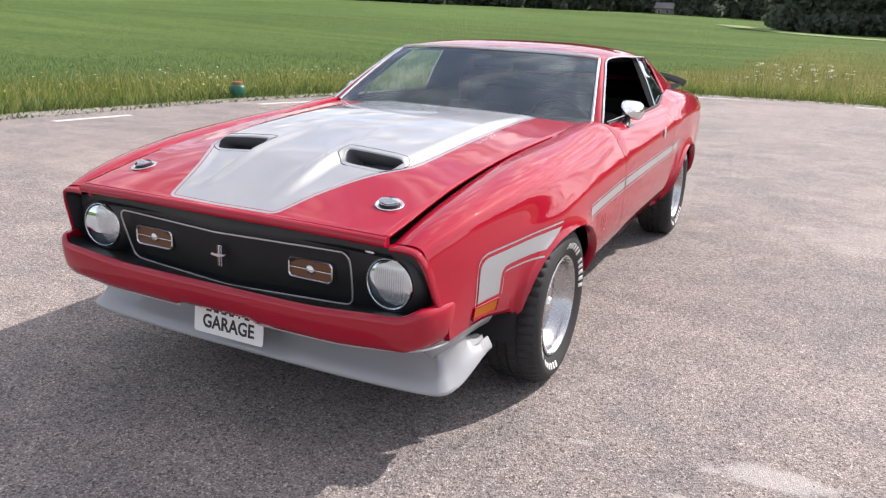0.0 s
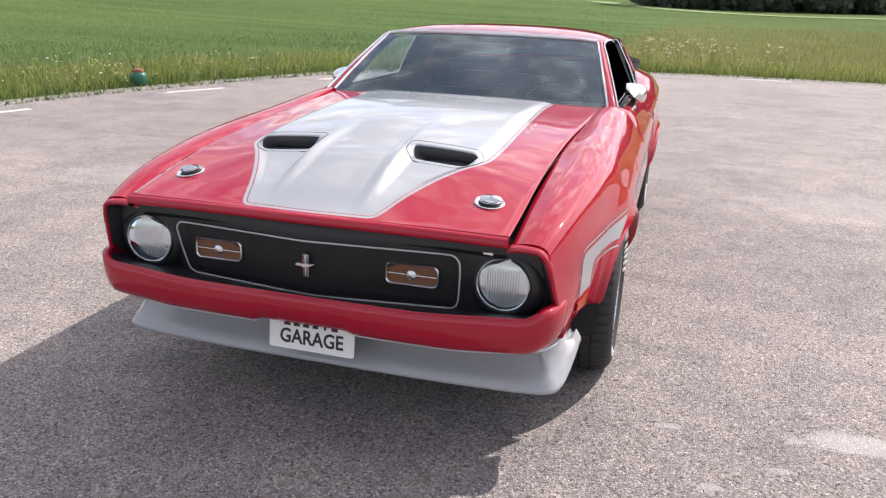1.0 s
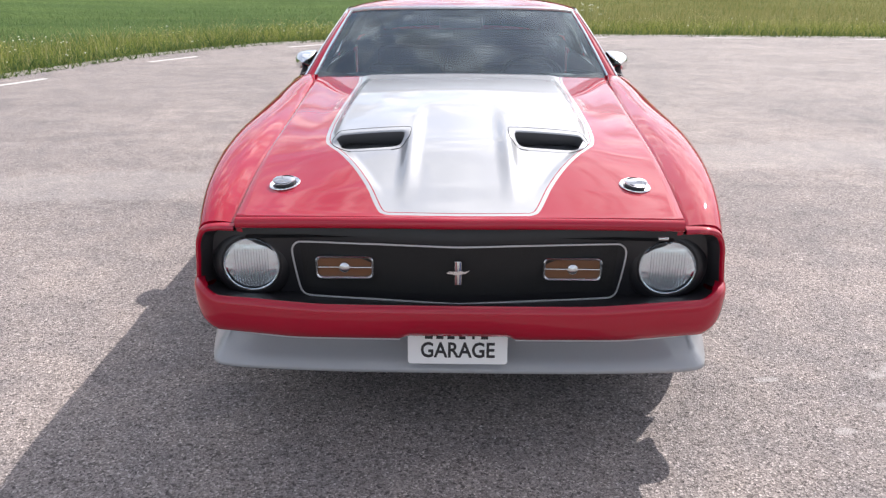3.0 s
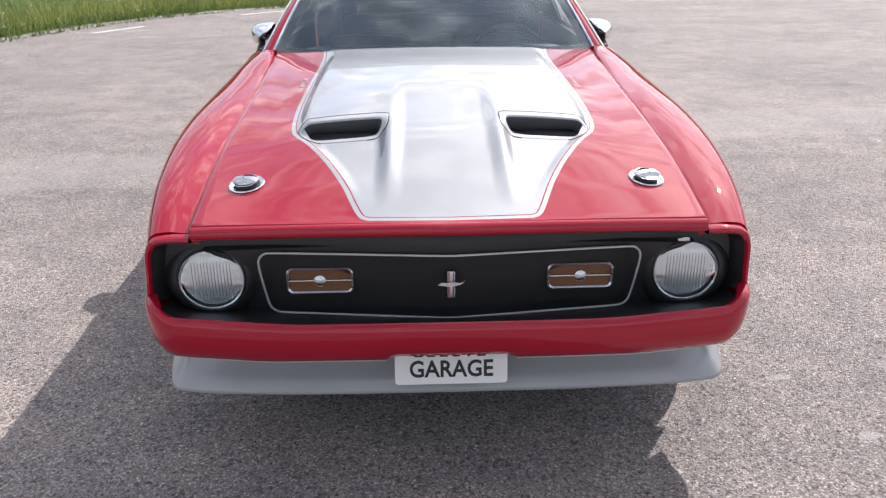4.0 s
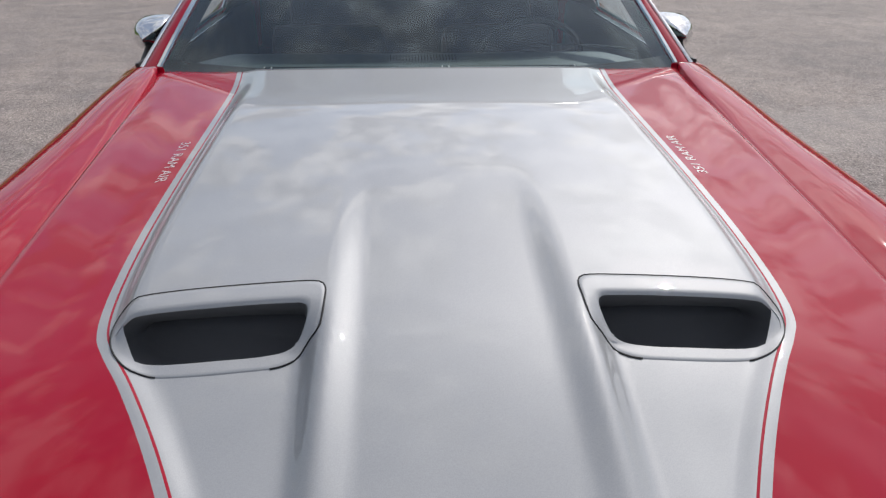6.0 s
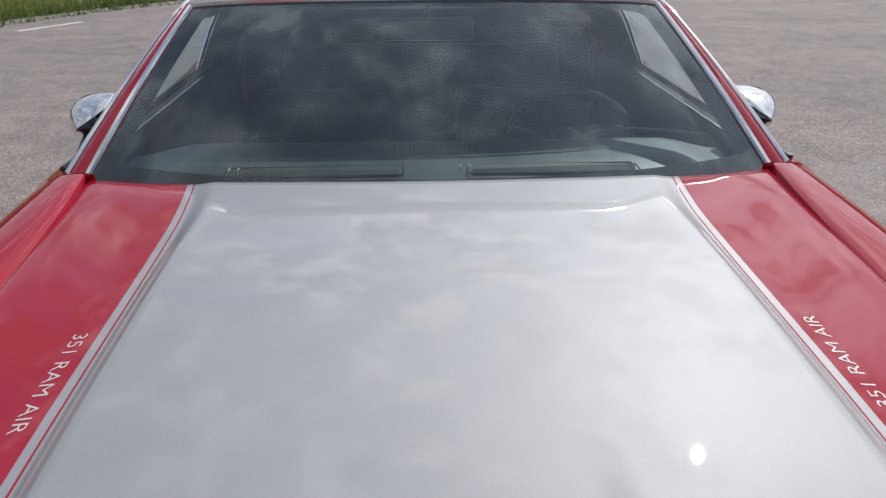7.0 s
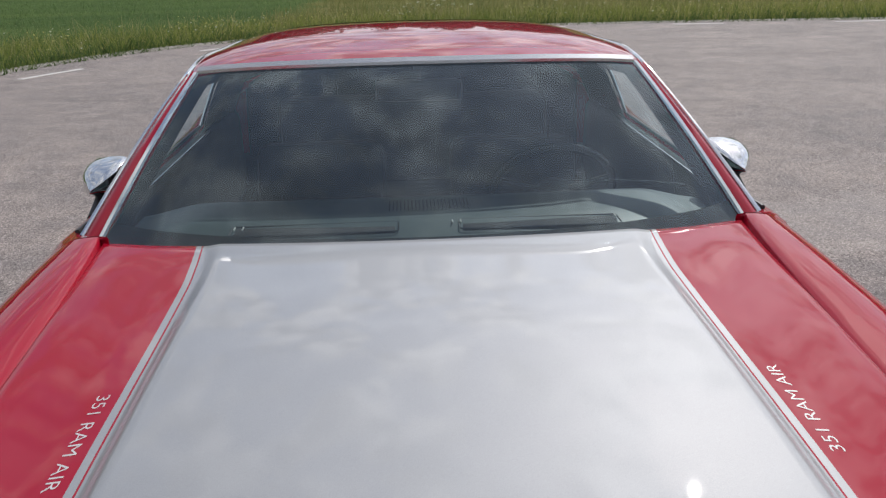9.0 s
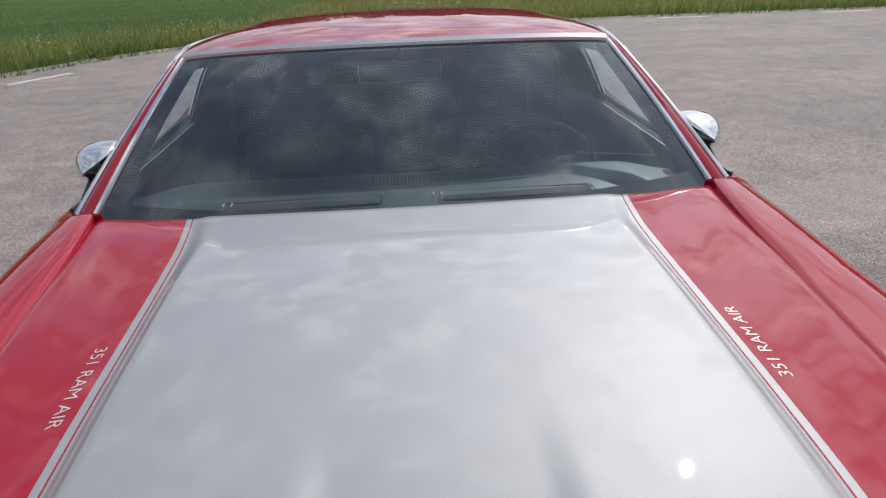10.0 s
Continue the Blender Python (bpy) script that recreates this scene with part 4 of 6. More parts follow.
def build_underbody():
    rows = []
    for y, w, z in ((0.26, 0.60, 0.32), (0.45, 0.58, 0.26), (0.9, 0.56, 0.24), (1.35, 0.76, 0.25), (2.5, 0.79, 0.24), (3.2, 0.78, 0.25), (3.67, 0.60, 0.30), (4.1, 0.7, 0.34), (4.64, 0.8, 0.40)):
        rows.append([(-w, y, z + 0.34), (-w, y, z), (w, y, z), (w, y, z + 0.34)])
    part("floor_pan", raw("floor_pan", *grid(rows), MATTE), CAR, "black underside")
    for yc, zc, ry, rz in ARCHES:
        for s in (1, -1):
            rows = []
            for a in np.linspace(0.0, math.pi, 21):
                rows.append([(s * x, yc - (ry + 0.012) * math.cos(a), 0.30 + (rz + 0.01) * math.sin(a)) for x in (0.55, 0.60, 0.87)])
            inner = [(s * 0.55, yc - (ry + 0.012) * math.cos(a), 0.30 + (rz + 0.01) * math.sin(a)) for a in np.linspace(0, math.pi, 21)]
            v, f = grid(rows)
            v += inner
            f.append(tuple(range(len(v) - 21, len(v))))
            part("wheel_well", raw("wheel_well", v, f, MATTE), CAR, "black wheel housing")


build_underbody()

# ---- front end ----


def face_y(x, z=0.62):
    """The front panel: a shallow prow in plan that leans back towards its foot."""
    a = math.hypot(x, 0.02)
    return 0.022 + 0.100 * min(a, 0.45) + 0.04 * max(0, a - 0.45) - 0.26 * (z - 0.62)


def bumper_top(a):
    return 0.531 + 0.018 * step(0.35, 0.70, a) + 0.026 * step(0.70, 0.775, a)


def build_fascia():
    """Black panel across the front with grille, frame and lamps."""
    xs = np.linspace(-0.752, 0.752, 61)
    rows = []
    for out, up in ((1.0, -0.001), (0.7, -0.010), (0.3, -0.026), (0.0, -0.032)):
        rows.append([(x, face_y(x, 0.51) * (1 - out) + (-0.050 + 0.026 * (abs(x) / 0.735) ** 5) * out, bumper_top(abs(x)) + up) for x in xs])
    for z, dy in ((0.60, 0.0), (0.68, 0.0), (0.72, 0.004), (0.755, 0.03)):
        rows.append([(x, face_y(x, z) + dy, z) for x in xs])
    v, f = grid(rows)
    fascia = part("front_panel", raw("front_panel", v, f, BLACK), CAR, "satin black front panel")
    # eyebrows: end caps of the front wings round the lamps
    for s in (1, -1):
        path_out = [(0.648, 0.757), (0.700, 0.758), (0.744, 0.748), (0.769, 0.706), (0.783, 0.64), (0.795, 0.58), (0.803, 0.545)]
        path_in = [(0.650, 0.727), (0.695, 0.727), (0.721, 0.716), (0.729, 0.698), (0.738, 0.64), (0.745, 0.58), (0.749, 0.545)]
        a = spline([(x, z, 0) for x, z in path_out], 30)
        b = spline([(x, z, 0) for x, z in path_in], 30)
        rows = []
        for p, q in zip(a, b):
            n = (q - p).normalized()
            lean = 0.33 * max(0, 0.74 - p.y)
            rows.append([(x, y + lean, z) for x, y, z in [(s * p.x, 0.030, p.y), (s * p.x, 0.004, p.y), (s * (p.x + n.x * 0.004), -0.004, p.y + n.y * 0.004), (s * (p.x + n.x * 0.011), -0.006, p.y + n.y * 0.011), (s * (p.x + n.x * 0.018), -0.002, p.y + n.y * 0.018), (s * q.x, 0.05, q.y), (s * q.x, 0.105, q.y)]])
        v, f = grid(rows)
        index = [1 if q[0] % 7 >= 4 else 0 for q in f]
        part("lamp_surround", from_bm("lamp_surround", tidy(v, f, index), [RED, BLACK]), CAR, "red headlamp surround with black inside")
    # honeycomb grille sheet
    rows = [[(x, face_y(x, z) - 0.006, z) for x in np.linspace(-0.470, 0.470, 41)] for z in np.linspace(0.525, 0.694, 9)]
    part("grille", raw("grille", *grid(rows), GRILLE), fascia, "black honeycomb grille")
    # bright frame round the grille
    loop = []
    half = [(0, 0.702), (0.23, 0.702), (0.445, 0.701), (0.474, 0.697), (0.488, 0.682), (0.491, 0.658), (0.488, 0.608), (0.482, 0.550), (0.476, 0.525), (0.462, 0.513), (0.43, 0.509), (0.23, 0.506), (0, 0.503)]
    out = half + [(-x, z) for x, z in half[-2:0:-1]]
    P = [Vector((x, 0, z)) for x, z in out]
    loop = even(spline(P + P[:1], 220), 181)[:-1]
    loop = [Vector((p.x, face_y(p.x, p.z) - 0.026, p.z)) for p in loop]
    v, f = tube(loop, 0.0030, 6, closed=True, up=(0, 1, 0))
    part("grille_frame", raw("grille_frame", v, f, BRIGHT), fascia, "thin bright grille frame")
    # amber sport lamps
    for s in (1, -1):
        cx, cz = s * 0.338, 0.616
        yb = face_y(cx) - 0.024
        frame_o = rounded(cx, cz, 0.087, 0.036, 0.018)
        frame_i = rounded(cx, cz, 0.080, 0.029, 0.013)
        rows = [[(x, yb + 0.03, z) for x, z in frame_o], [(x, yb, z) for x, z in frame_o], [(x * 0.5 + a * 0.5, yb - 0.004, z * 0.5 + b * 0.5) for (x, z), (a, b) in zip(frame_o, frame_i)], [(x, yb, z) for x, z in frame_i], [(x, yb + 0.014, z) for x, z in frame_i]]
        lamp = part("sport_lamp", raw("sport_lamp", *grid(rows, close_v=True), TRIM), fascia, "bright framed amber lamp")
        v = [(x, yb + 0.008, z) for x, z in frame_i] + [(cx, yb + 0.005, cz)]
        f = [(k, (k + 1) % len(frame_i), len(frame_i)) for k in range(len(frame_i))]
        part("lens", raw("lens", v, f, AMBER), lamp, "amber lens")
        part("bar", raw("bar", *box(0.160, 0.006, 0.004, (cx, yb + 0.003, cz), 0.001), TRIM), lamp)
        v, f = lathe([(0, -0.006), (0.010, -0.005), (0.0155, -0.001), (0.016, 0.006)], 24, "y")
        part("boss", raw("boss", *move((v, f), Matrix.Translation((cx, yb, cz))), TRIM), lamp, "round silver boss")
    # upright badge bar with a plain bright blade across it
    yb = face_y(0) - 0.030
    badge = part("badge", raw("badge", *box(0.020, 0.010, 0.074, (0, yb, 0.617), 0.002), TRIM), fascia, "bright upright badge bar with a plain blade")
    for k, c in enumerate((-0.006, 0, 0.006)):
        part("badge_stripe", raw("badge_stripe", *box(0.004, 0.003, 0.070, (c, yb - 0.0055, 0.617), 0.0006), (BADGE_RED, TRIM, BADGE_BLUE)[k]), badge)
    blade = [(-0.036, 0.619), (-0.026, 0.628), (-0.010, 0.626), (0.006, 0.629), (0.022, 0.626), (0.038, 0.631), (0.024, 0.620), (0.010, 0.616), (-0.004, 0.612), (-0.018, 0.616)]
    v, f = grid([[(x, yb - 0.007, z) for x, z in blade], [(x * 0.95, yb - 0.012, 0.62 + (z - 0.62) * 0.8) for x, z in blade]], close_v=True)
    f.append(tuple(range(10, 20)))
    part("badge_blade", raw("badge_blade", v, f, TRIM), badge)
    return fascia


BADGE_RED = Mat("red_enamel", (0.22, 0.06, 0.06), 0.4).mat
BADGE_BLUE = Mat("blue_enamel", (0.06, 0.08, 0.16), 0.4).mat


def grille_mat():
    m = Mat("grille_black", (0.010, 0.010, 0.011), 0.6)
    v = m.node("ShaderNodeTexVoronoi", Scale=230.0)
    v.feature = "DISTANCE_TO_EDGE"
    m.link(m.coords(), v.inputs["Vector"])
    # flat sheet: shade inside the cells painted as darker colour, webs paler
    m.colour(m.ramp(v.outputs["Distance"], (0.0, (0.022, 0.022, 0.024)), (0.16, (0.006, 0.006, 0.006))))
    m.bump(v.outputs["Distance"], 0.4, 0.002)
    return m.mat


GRILLE = grille_mat()
FASCIA = build_fascia()


def reflector_mat():
    m = Mat("lamp_reflector", (0.88, 0.89, 0.90), 0.42, 0.45)
    w = m.node("ShaderNodeTexWave", Scale=30.0, Distortion=1.2)
    w.bands_direction = "X"
    m.link(m.coords(), w.inputs["Vector"])
    m.bump(w.outputs["Fac"], 0.5, 0.004)
    return m.mat


REFLECTOR = reflector_mat()
RIBBED = Mat("ribbed_glass", (0.80, 0.82, 0.84), 0.20, 0.75).mat
# darker copy of the rib material, shade between ribs as colour
GROOVE_SHADE = Mat("lens_groove_shade", (0.36, 0.37, 0.39), 0.25, 0.6).mat


def build_headlamps():
    for s in (1, -1):
        at = Matrix.Translation((s * 0.621, 0.056, 0.617)) @ Matrix.Rotation(radians(-s * 4), 4, "Z") @ Matrix.Scale(0.945, 4)
        v, f = lathe([(0.137, 0.05), (0.130, 0.030), (0.116, 0.012), (0.104, 0.002), (0.096, -0.001), (0.0905, 0.002), (0.090, 0.02)], 56, "y")
        lamp = part("headlamp", raw("headlamp", *move((v, f), at), BLACK), CAR, "round sealed headlamp in a black bezel")
        v, f = lathe([(0.092, 0.004), (0.0905, -0.006), (0.0875, -0.009), (0.0845, -0.005), (0.084, 0.006)], 56, "y")
        part("ring", raw("ring", *move((v, f), at), CHROME), lamp, "thin chrome ring")
        prof = [(0.085, 0.002)] + [(0.085 * math.cos(a), 0.002 + 0.062 * math.sin(a)) for a in np.linspace(0.15, math.pi / 2, 10)]
        part("reflector", raw("reflector", *move(lathe(prof, 40, "y"), at), REFLECTOR), lamp, "silvered bowl")
        prof = [(0.0855, 0.003)] + [(0.0855 * math.cos(a), -0.004 - 0.024 * math.sin(a)) for a in np.linspace(0.02, math.pi / 2, 12)]
        # ribbed inner face of the lens
        rows = []
        for x in np.linspace(-0.0832, 0.0832, 215):
            row = []
            for t in np.linspace(-1, 1, 27):
                z = t * math.sqrt(max(0.0, 0.0833 ** 2 - x * x))
                r2 = (x * x + z * z) / 0.0833 ** 2
                fade = (1 - step(0.048, 0.062, abs(x))) * (1 - step(0.052, 0.062, abs(z + 0.004)))
                rib = -0.0020 * abs(math.sin(x * math.pi / 0.0085)) * (0.15 + 0.85 * fade) - 0.0004 * math.sin(z * 260 + 9 * x) * (1 - fade)
                row.append((x, 0.002 - 0.006 * (1 - r2) + rib, z))
            rows.append(row)
        v, f = grid(rows)
        index = []
        for q in f:
            mx = sum(v[k][0] for k in q) / len(q)
            mz = sum(v[k][2] for k in q) / len(q)
            # faces low in a groove get the shaded copy
            index.append(1 if abs(math.sin(mx * math.pi / 0.0085)) < 0.30 and abs(mz + 0.002) < 0.050 and abs(mx) < 0.056 else 0)
        bm = tidy(v, f, index)
        me = from_bm("ribbed_glass", bm, [RIBBED, GROOVE_SHADE], sharp=80)
        me.transform(at)
        part("ribbed_glass", me, lamp, "silvery vertical ribs")
        lens = part("lens", raw("lens", *move(lathe(prof, 48, "y"), at), LENS), lamp, "clear fluted glass lens")
        lens.visible_shadow = False


build_headlamps()
part("bonnet_stop", raw("bonnet_stop", *box(0.030, 0.012, 0.008, (0.585, -0.004, 0.728), 0.002), TRIM), CAR, "small bright bonnet stop")


def sweep_front(name, path, section, mat, label, parent=CAR):
    """A bar along a plan path; section(k, x, y) gives (out, z) pairs."""
    rows = []
    n = len(path)
    for k, p in enumerate(path):
        t = (path[min(k + 1, n - 1)] - path[max(k - 1, 0)]).normalized()
        out = Vector((t.y, -t.x, 0))
        rows.append([(p.x + out.x * o, p.y + out.y * o, z) for o, z in section(p)])
    v, f = grid(rows)
    m = len(rows[0])
    f += [tuple(range(m)), tuple(range((n - 1) * m, n * m))]
    return part(name, from_bm(name, tidy(v, f), mat, sharp=60), parent, label)


def plan(half, n):
    return even(spline([Vector((-x, y, 0)) for x, y in reversed(half)] + [Vector((x, y, 0)) for x, y in half[1:]], 200), n)


def build_bumper():
    path = plan([(0, -0.064), (0.30, -0.062), (0.55, -0.056), (0.68, -0.047), (0.742, -0.028), (0.779, 0.010), (0.799, 0.065), (0.806, 0.110), (0.802, 0.150)], 121)

    def section(p):
        a = abs(p.x)
        top = bumper_top(a)
        low = 0.419 + 0.016 * step(0.45, 0.72, a) + 0.012 * step(0.72, 0.79, a)
        low += 0.010 * (1 - step(0.145, 0.175, a))
        h = top - low
        k = step(0.55, 0.77, a)
        deep = 0.016 + 0.012 * step(0.750, 0.768, a)
        return [(-deep - 0.002, top - 0.030), (-deep, top - 0.002), (-0.010, top + 0.002), (0.000, top - 0.004), (0.005, top - 0.012), (0.006, top - 0.26 * h), (0.004, top - 0.52 * h), (-0.003 + 0.002 * k, low + 0.22 * h), (-0.012 + 0.004 * k, low + 0.014), (-0.020 + 0.006 * k, low + 0.002), (-0.034 + 0.006 * k, low), (-0.085, low + 0.004)]

    bumper = sweep_front("front_bumper", path, section, RED, "red body-coloured front bumper")
    line_path = [Vector((p.x * 0.99, p.y + 0.034, 0.414 + 0.022 * step(0.45, 0.79, abs(p.x)))) for p in path if abs(p.x) > 0.16 and p.y < 0.1]
    for s in (1, -1):
        seg = [p for p in line_path if p.x * s > 0]
        part("bright_strip", raw("bright_strip", *tube(seg, 0.0042, 6), BRIGHT), bumper, "thin bright strip under the bumper")


build_bumper()


def build_valance():
    path = plan([(0, 0.170), (0.30, 0.170), (0.55, 0.168), (0.66, 0.158), (0.730, 0.142), (0.768, 0.19), (0.790, 0.28), (0.815, 0.44)], 101)

    def section(p):
        lift = 0.02 * step(0.10, 0.40, p.y)
        return [(-0.05, 0.462), (0.0, 0.462), (0.004, 0.43 + lift), (0.002, 0.40 + lift), (-0.012, 0.365 + 1.5 * lift), (-0.03, 0.34 + 2 * lift), (-0.06, 0.34 + 2 * lift)]

    sweep_front("front_valance", path, section, SILVER, "silver lower front apron")
    path = plan([(0, 0.078), (0.35, 0.080), (0.60, 0.092), (0.735, 0.108), (0.785, 0.130), (0.806, 0.18), (0.822, 0.28), (0.832, 0.405)], 121)

    def chin(p):
        b = step(0.13, 0.41, p.y)
        low, high = 0.240 + 0.075 * b, 0.450 - 0.092 * b
        lean = 0.080 - 0.058 * step(0.10, 0.25, p.y)
        return [(-0.034 - lean, high), (-0.020 - lean, high - 0.004), (-0.014 - lean * 0.78, (low + high) * 0.5 + 0.006), (-0.008 - lean * 0.3, low + 0.045), (0.003, low + 0.018), (0.006, low + 0.006), (0.0, low), (-0.012, low), (-0.018, low + 0.010), (-0.030 - lean * 0.3, low + 0.045), (-0.032 - lean * 0.78, (low + high) * 0.5), (-0.046 - lean, high - 0.004)]

    sweep_front("chin_spoiler", path, chin, SILVER, "silver front chin spoiler with swept-back ends")


build_valance()


def letters(text, size, mat, m, parent, name="lettering", thick=0.0008, label="", bold=0.0, lay=None):
    c = bpy.data.curves.new(name, "FONT")
    c.body, c.size, c.align_x, c.align_y, c.extrude = text, size, "CENTER", "CENTER", thick
    c.resolution_u, c.offset = 3, bold
    tmp = bpy.data.objects.new("tmp", c)
    scene.collection.objects.link(tmp)
    bpy.context.view_layer.update()
    me = bpy.data.meshes.new_from_object(tmp.evaluated_get(bpy.context.evaluated_depsgraph_get()))
    bpy.data.objects.remove(tmp)
    bpy.data.curves.remove(c)
    me.transform(m)
    if lay:
        for vert in me.vertices:
            vert.co.z = lay(vert.co.x, vert.co.y) + 0.0005
    # one part for each character
    verts = [tuple(q.co) for q in me.vertices]
    polys = [tuple(p.vertices) for p in me.polygons]
    root = list(range(len(verts)))

    def top(k):
        while root[k] != k:
            root[k] = root[root[k]]
            k = root[k]
        return k

    for p in polys:
        for k in p[1:]:
            root[top(k)] = top(p[0])
    groups = {}
    for p in polys:
        groups.setdefault(top(p[0]), []).append(p)
    bpy.data.meshes.remove(me)
    for members in groups.values():
        used = sorted({k for p in members for k in p})
        slot = {k: n for n, k in enumerate(used)}
        part("letter", raw("letter", [verts[k] for k in used], [tuple(slot[k] for k in p) for p in members], mat, smooth=False), parent, label)


def build_plate():
    lean = Matrix.Translation((0, 0.022, 0.384)) @ Matrix.Rotation(radians(90 - 6), 4, "X")
    loop = rounded(0, 0, 0.1525, 0.076, 0.010, 5)
    v, f = grid([[(x, y, -0.001) for x, y in loop], [(x, y, 0.001) for x, y in loop]], close_v=True)
    n = len(loop)
    f += [tuple(range(n))[::-1], tuple(range(n, 2 * n))]
    plate = part("plate", raw("plate", *move((v, f), lean), PLATE, sharp=30), CAR, "white plate with black capital letters")
    letters("GARAGE", 0.068, BLACK, lean @ Matrix.Translation((0, -0.033, 0.0016)) @ Matrix.Diagonal((0.86, 1.0, 1, 1)), plate, label="black capital letters", bold=0.0014)
    for k, w in enumerate((0.024, 0.022, 0.022, 0.020, 0.008, 0.022)):
        part("plain_bar", raw("plain_bar", *move(box(w, 0.045, 0.001, (-0.088 + k * 0.034, 0.0275, 0.0018), 0.0003), lean), BLACK), plate)


PLATE = Mat("plate_white", (0.78, 0.78, 0.77), 0.35).mat
build_plate()

# ---- wheels ----


def rim_mat():
    m = Mat("rim_alloy", (0.52, 0.52, 0.53), 0.25, 1.0)
    m.gloss(m.noise(30, 4), 0.18, 0.34)
    m.colour(m.mix(m.noise(12, 4), (0.46, 0.46, 0.47), (0.58, 0.58, 0.59)))
    return m.mat


RIM_METAL = rim_mat()


def build_wheel():
    wheel = empty("wheel", "wheel with black raised-letter tyre and polished dished rim", "wheel")
    R, W = 0.322, 0.118
    # tyre: outer side is +x
    prof = [(0.195, -0.095), (0.205, -0.108), (0.25, -0.118), (0.285, -0.112), (0.306, -0.098), (0.316, -0.085), (R, -0.070), (R, -0.046), (R - 0.008, -0.044), (R - 0.008, -0.038), (R, -0.036), (R, -0.006), (R - 0.008, -0.004), (R - 0.008, 0.004), (R, 0.006), (R, 0.036), (R - 0.008, 0.038), (R - 0.008, 0.044), (R, 0.046), (R, 0.070), (0.316, 0.088), (0.305, 0.104), (0.290, 0.115), (0.274, 0.1205), (0.262, 0.1205), (0.250, 0.117), (0.232, 0.110), (0.215, 0.103), (0.204, 0.098), (0.195, 0.092)]
    segs = 150
    rows = []
    for k in range(segs):
        a = 2 * math.pi * k / segs
        row = []
        for r, h in prof:
            rr = r
            if r > 0.312 and abs(h) < 0.09:
                if (k + (1 if abs(h) > 0.04 else 0)) % 3 == 0 and r > R - 0.008 and abs(h) > 0.02:
                    rr = r - 0.009
            row.append((h, rr * math.cos(a), rr * math.sin(a)))
        rows.append(row)
    v, f = grid(rows, close_u=True)
    tyre = part("tyre", raw("tyre", v, f, RUBBER, sharp=28), wheel, "black radial tyre with raised white marks")
    # white marks on the side wall, plain bars
    for start, count in ((-4, 6), (-56, 5), (176, 6), (124, 5)):
        for k in range(count):
            a = radians(start - k * 7.4)
            bar = box(0.0022, 0.017, 0.026, (0.1165, 0, 0.247), 0.0007, Matrix.Rotation(radians(22), 4, "Y"))
            part("white_mark", raw("white_mark", *move(bar, Matrix.Rotation(a, 4, "X")), WHITE), tyre)
    v, f = lathe([(0.192, -0.10), (0.200, -0.098), (0.188, -0.06), (0.186, 0.05), (0.194, 0.088), (0.203, 0.098), (0.205, 0.104), (0.199, 0.107), (0.191, 0.100), (0.186, 0.082), (0.182, 0.060), (0.172, 0.050), (0.165, 0.030), (0.155, 0.020)], 64)
    rim = part("rim", raw("rim", v, f, RIM_METAL), wheel, "polished dished rim")
    # five broad spokes with round windows between them
    for k in range(5):
        a = 2 * math.pi * k / 5
        rows = []
        for r, w, h in ((0.035, 0.034, 0.046), (0.07, 0.036, 0.050), (0.11, 0.034, 0.044), (0.145, 0.040, 0.030), (0.170, 0.056, 0.028)):
            rows.append([(h - 0.014, -w, r), (h - 0.004, -w * 0.8, r), (h, -w * 0.3, r), (h, w * 0.3, r), (h - 0.004, w * 0.8, r), (h - 0.014, w, r)])
        part("spoke", raw("spoke", *move(grid(rows), Matrix.Rotation(a, 4, "X")), RIM_METAL), rim)
    v, f = lathe([(0.0, 0.072), (0.024, 0.070), (0.032, 0.062), (0.036, 0.045), (0.05, 0.038)], 32)
    part("hub_cap", raw("hub_cap", v, f, CHROME), rim)
    v, f = lathe([(0.0, -0.02), (0.13, -0.02), (0.135, 0.0), (0.13, 0.012), (0.0, 0.012)], 40)
    part("brake_drum", raw("brake_drum", v, f, MATTE), wheel)
    return wheel


def place_wheels():
    first = build_wheel()
    spots = [(0.808, 0.932, 0), (-0.808, 0.932, 180), (0.802, 3.685, 0), (-0.802, 3.685, 180)]
    for k, (x, y, a) in enumerate(spots):
        m = Matrix.Translation((x, y, 0.3215)) @ Matrix.Rotation(radians(a), 4, "Z") @ Matrix.Rotation(radians(25 * k), 4, "X")
        w = first if k == 0 else copy_thing(first, m)
        w.matrix_basis = m
        w.parent = CAR
        for key in ("category",):
            if key in w:
                del w[key]


place_wheels()

# ---- trim on the sides ----


def side_patch(outline_low, outline_high, n, lift, s):
    """A strip lying on the body side between two (y, z) curves."""
    lo = even([Vector((0, y, z)) for y, z in outline_low], n)
    hi = even([Vector((0, y, z)) for y, z in outline_high], n)
    rows = []
    for a, b in zip(lo, hi):
        row = []
        for t in np.linspace(0, 1, 5):
            y, z = a.y + (b.y - a.y) * t, a.z + (b.z - a.z) * t
            row.append((s * (side_x(y, z) + lift), y, z))
        rows.append(row)
    return grid(rows)


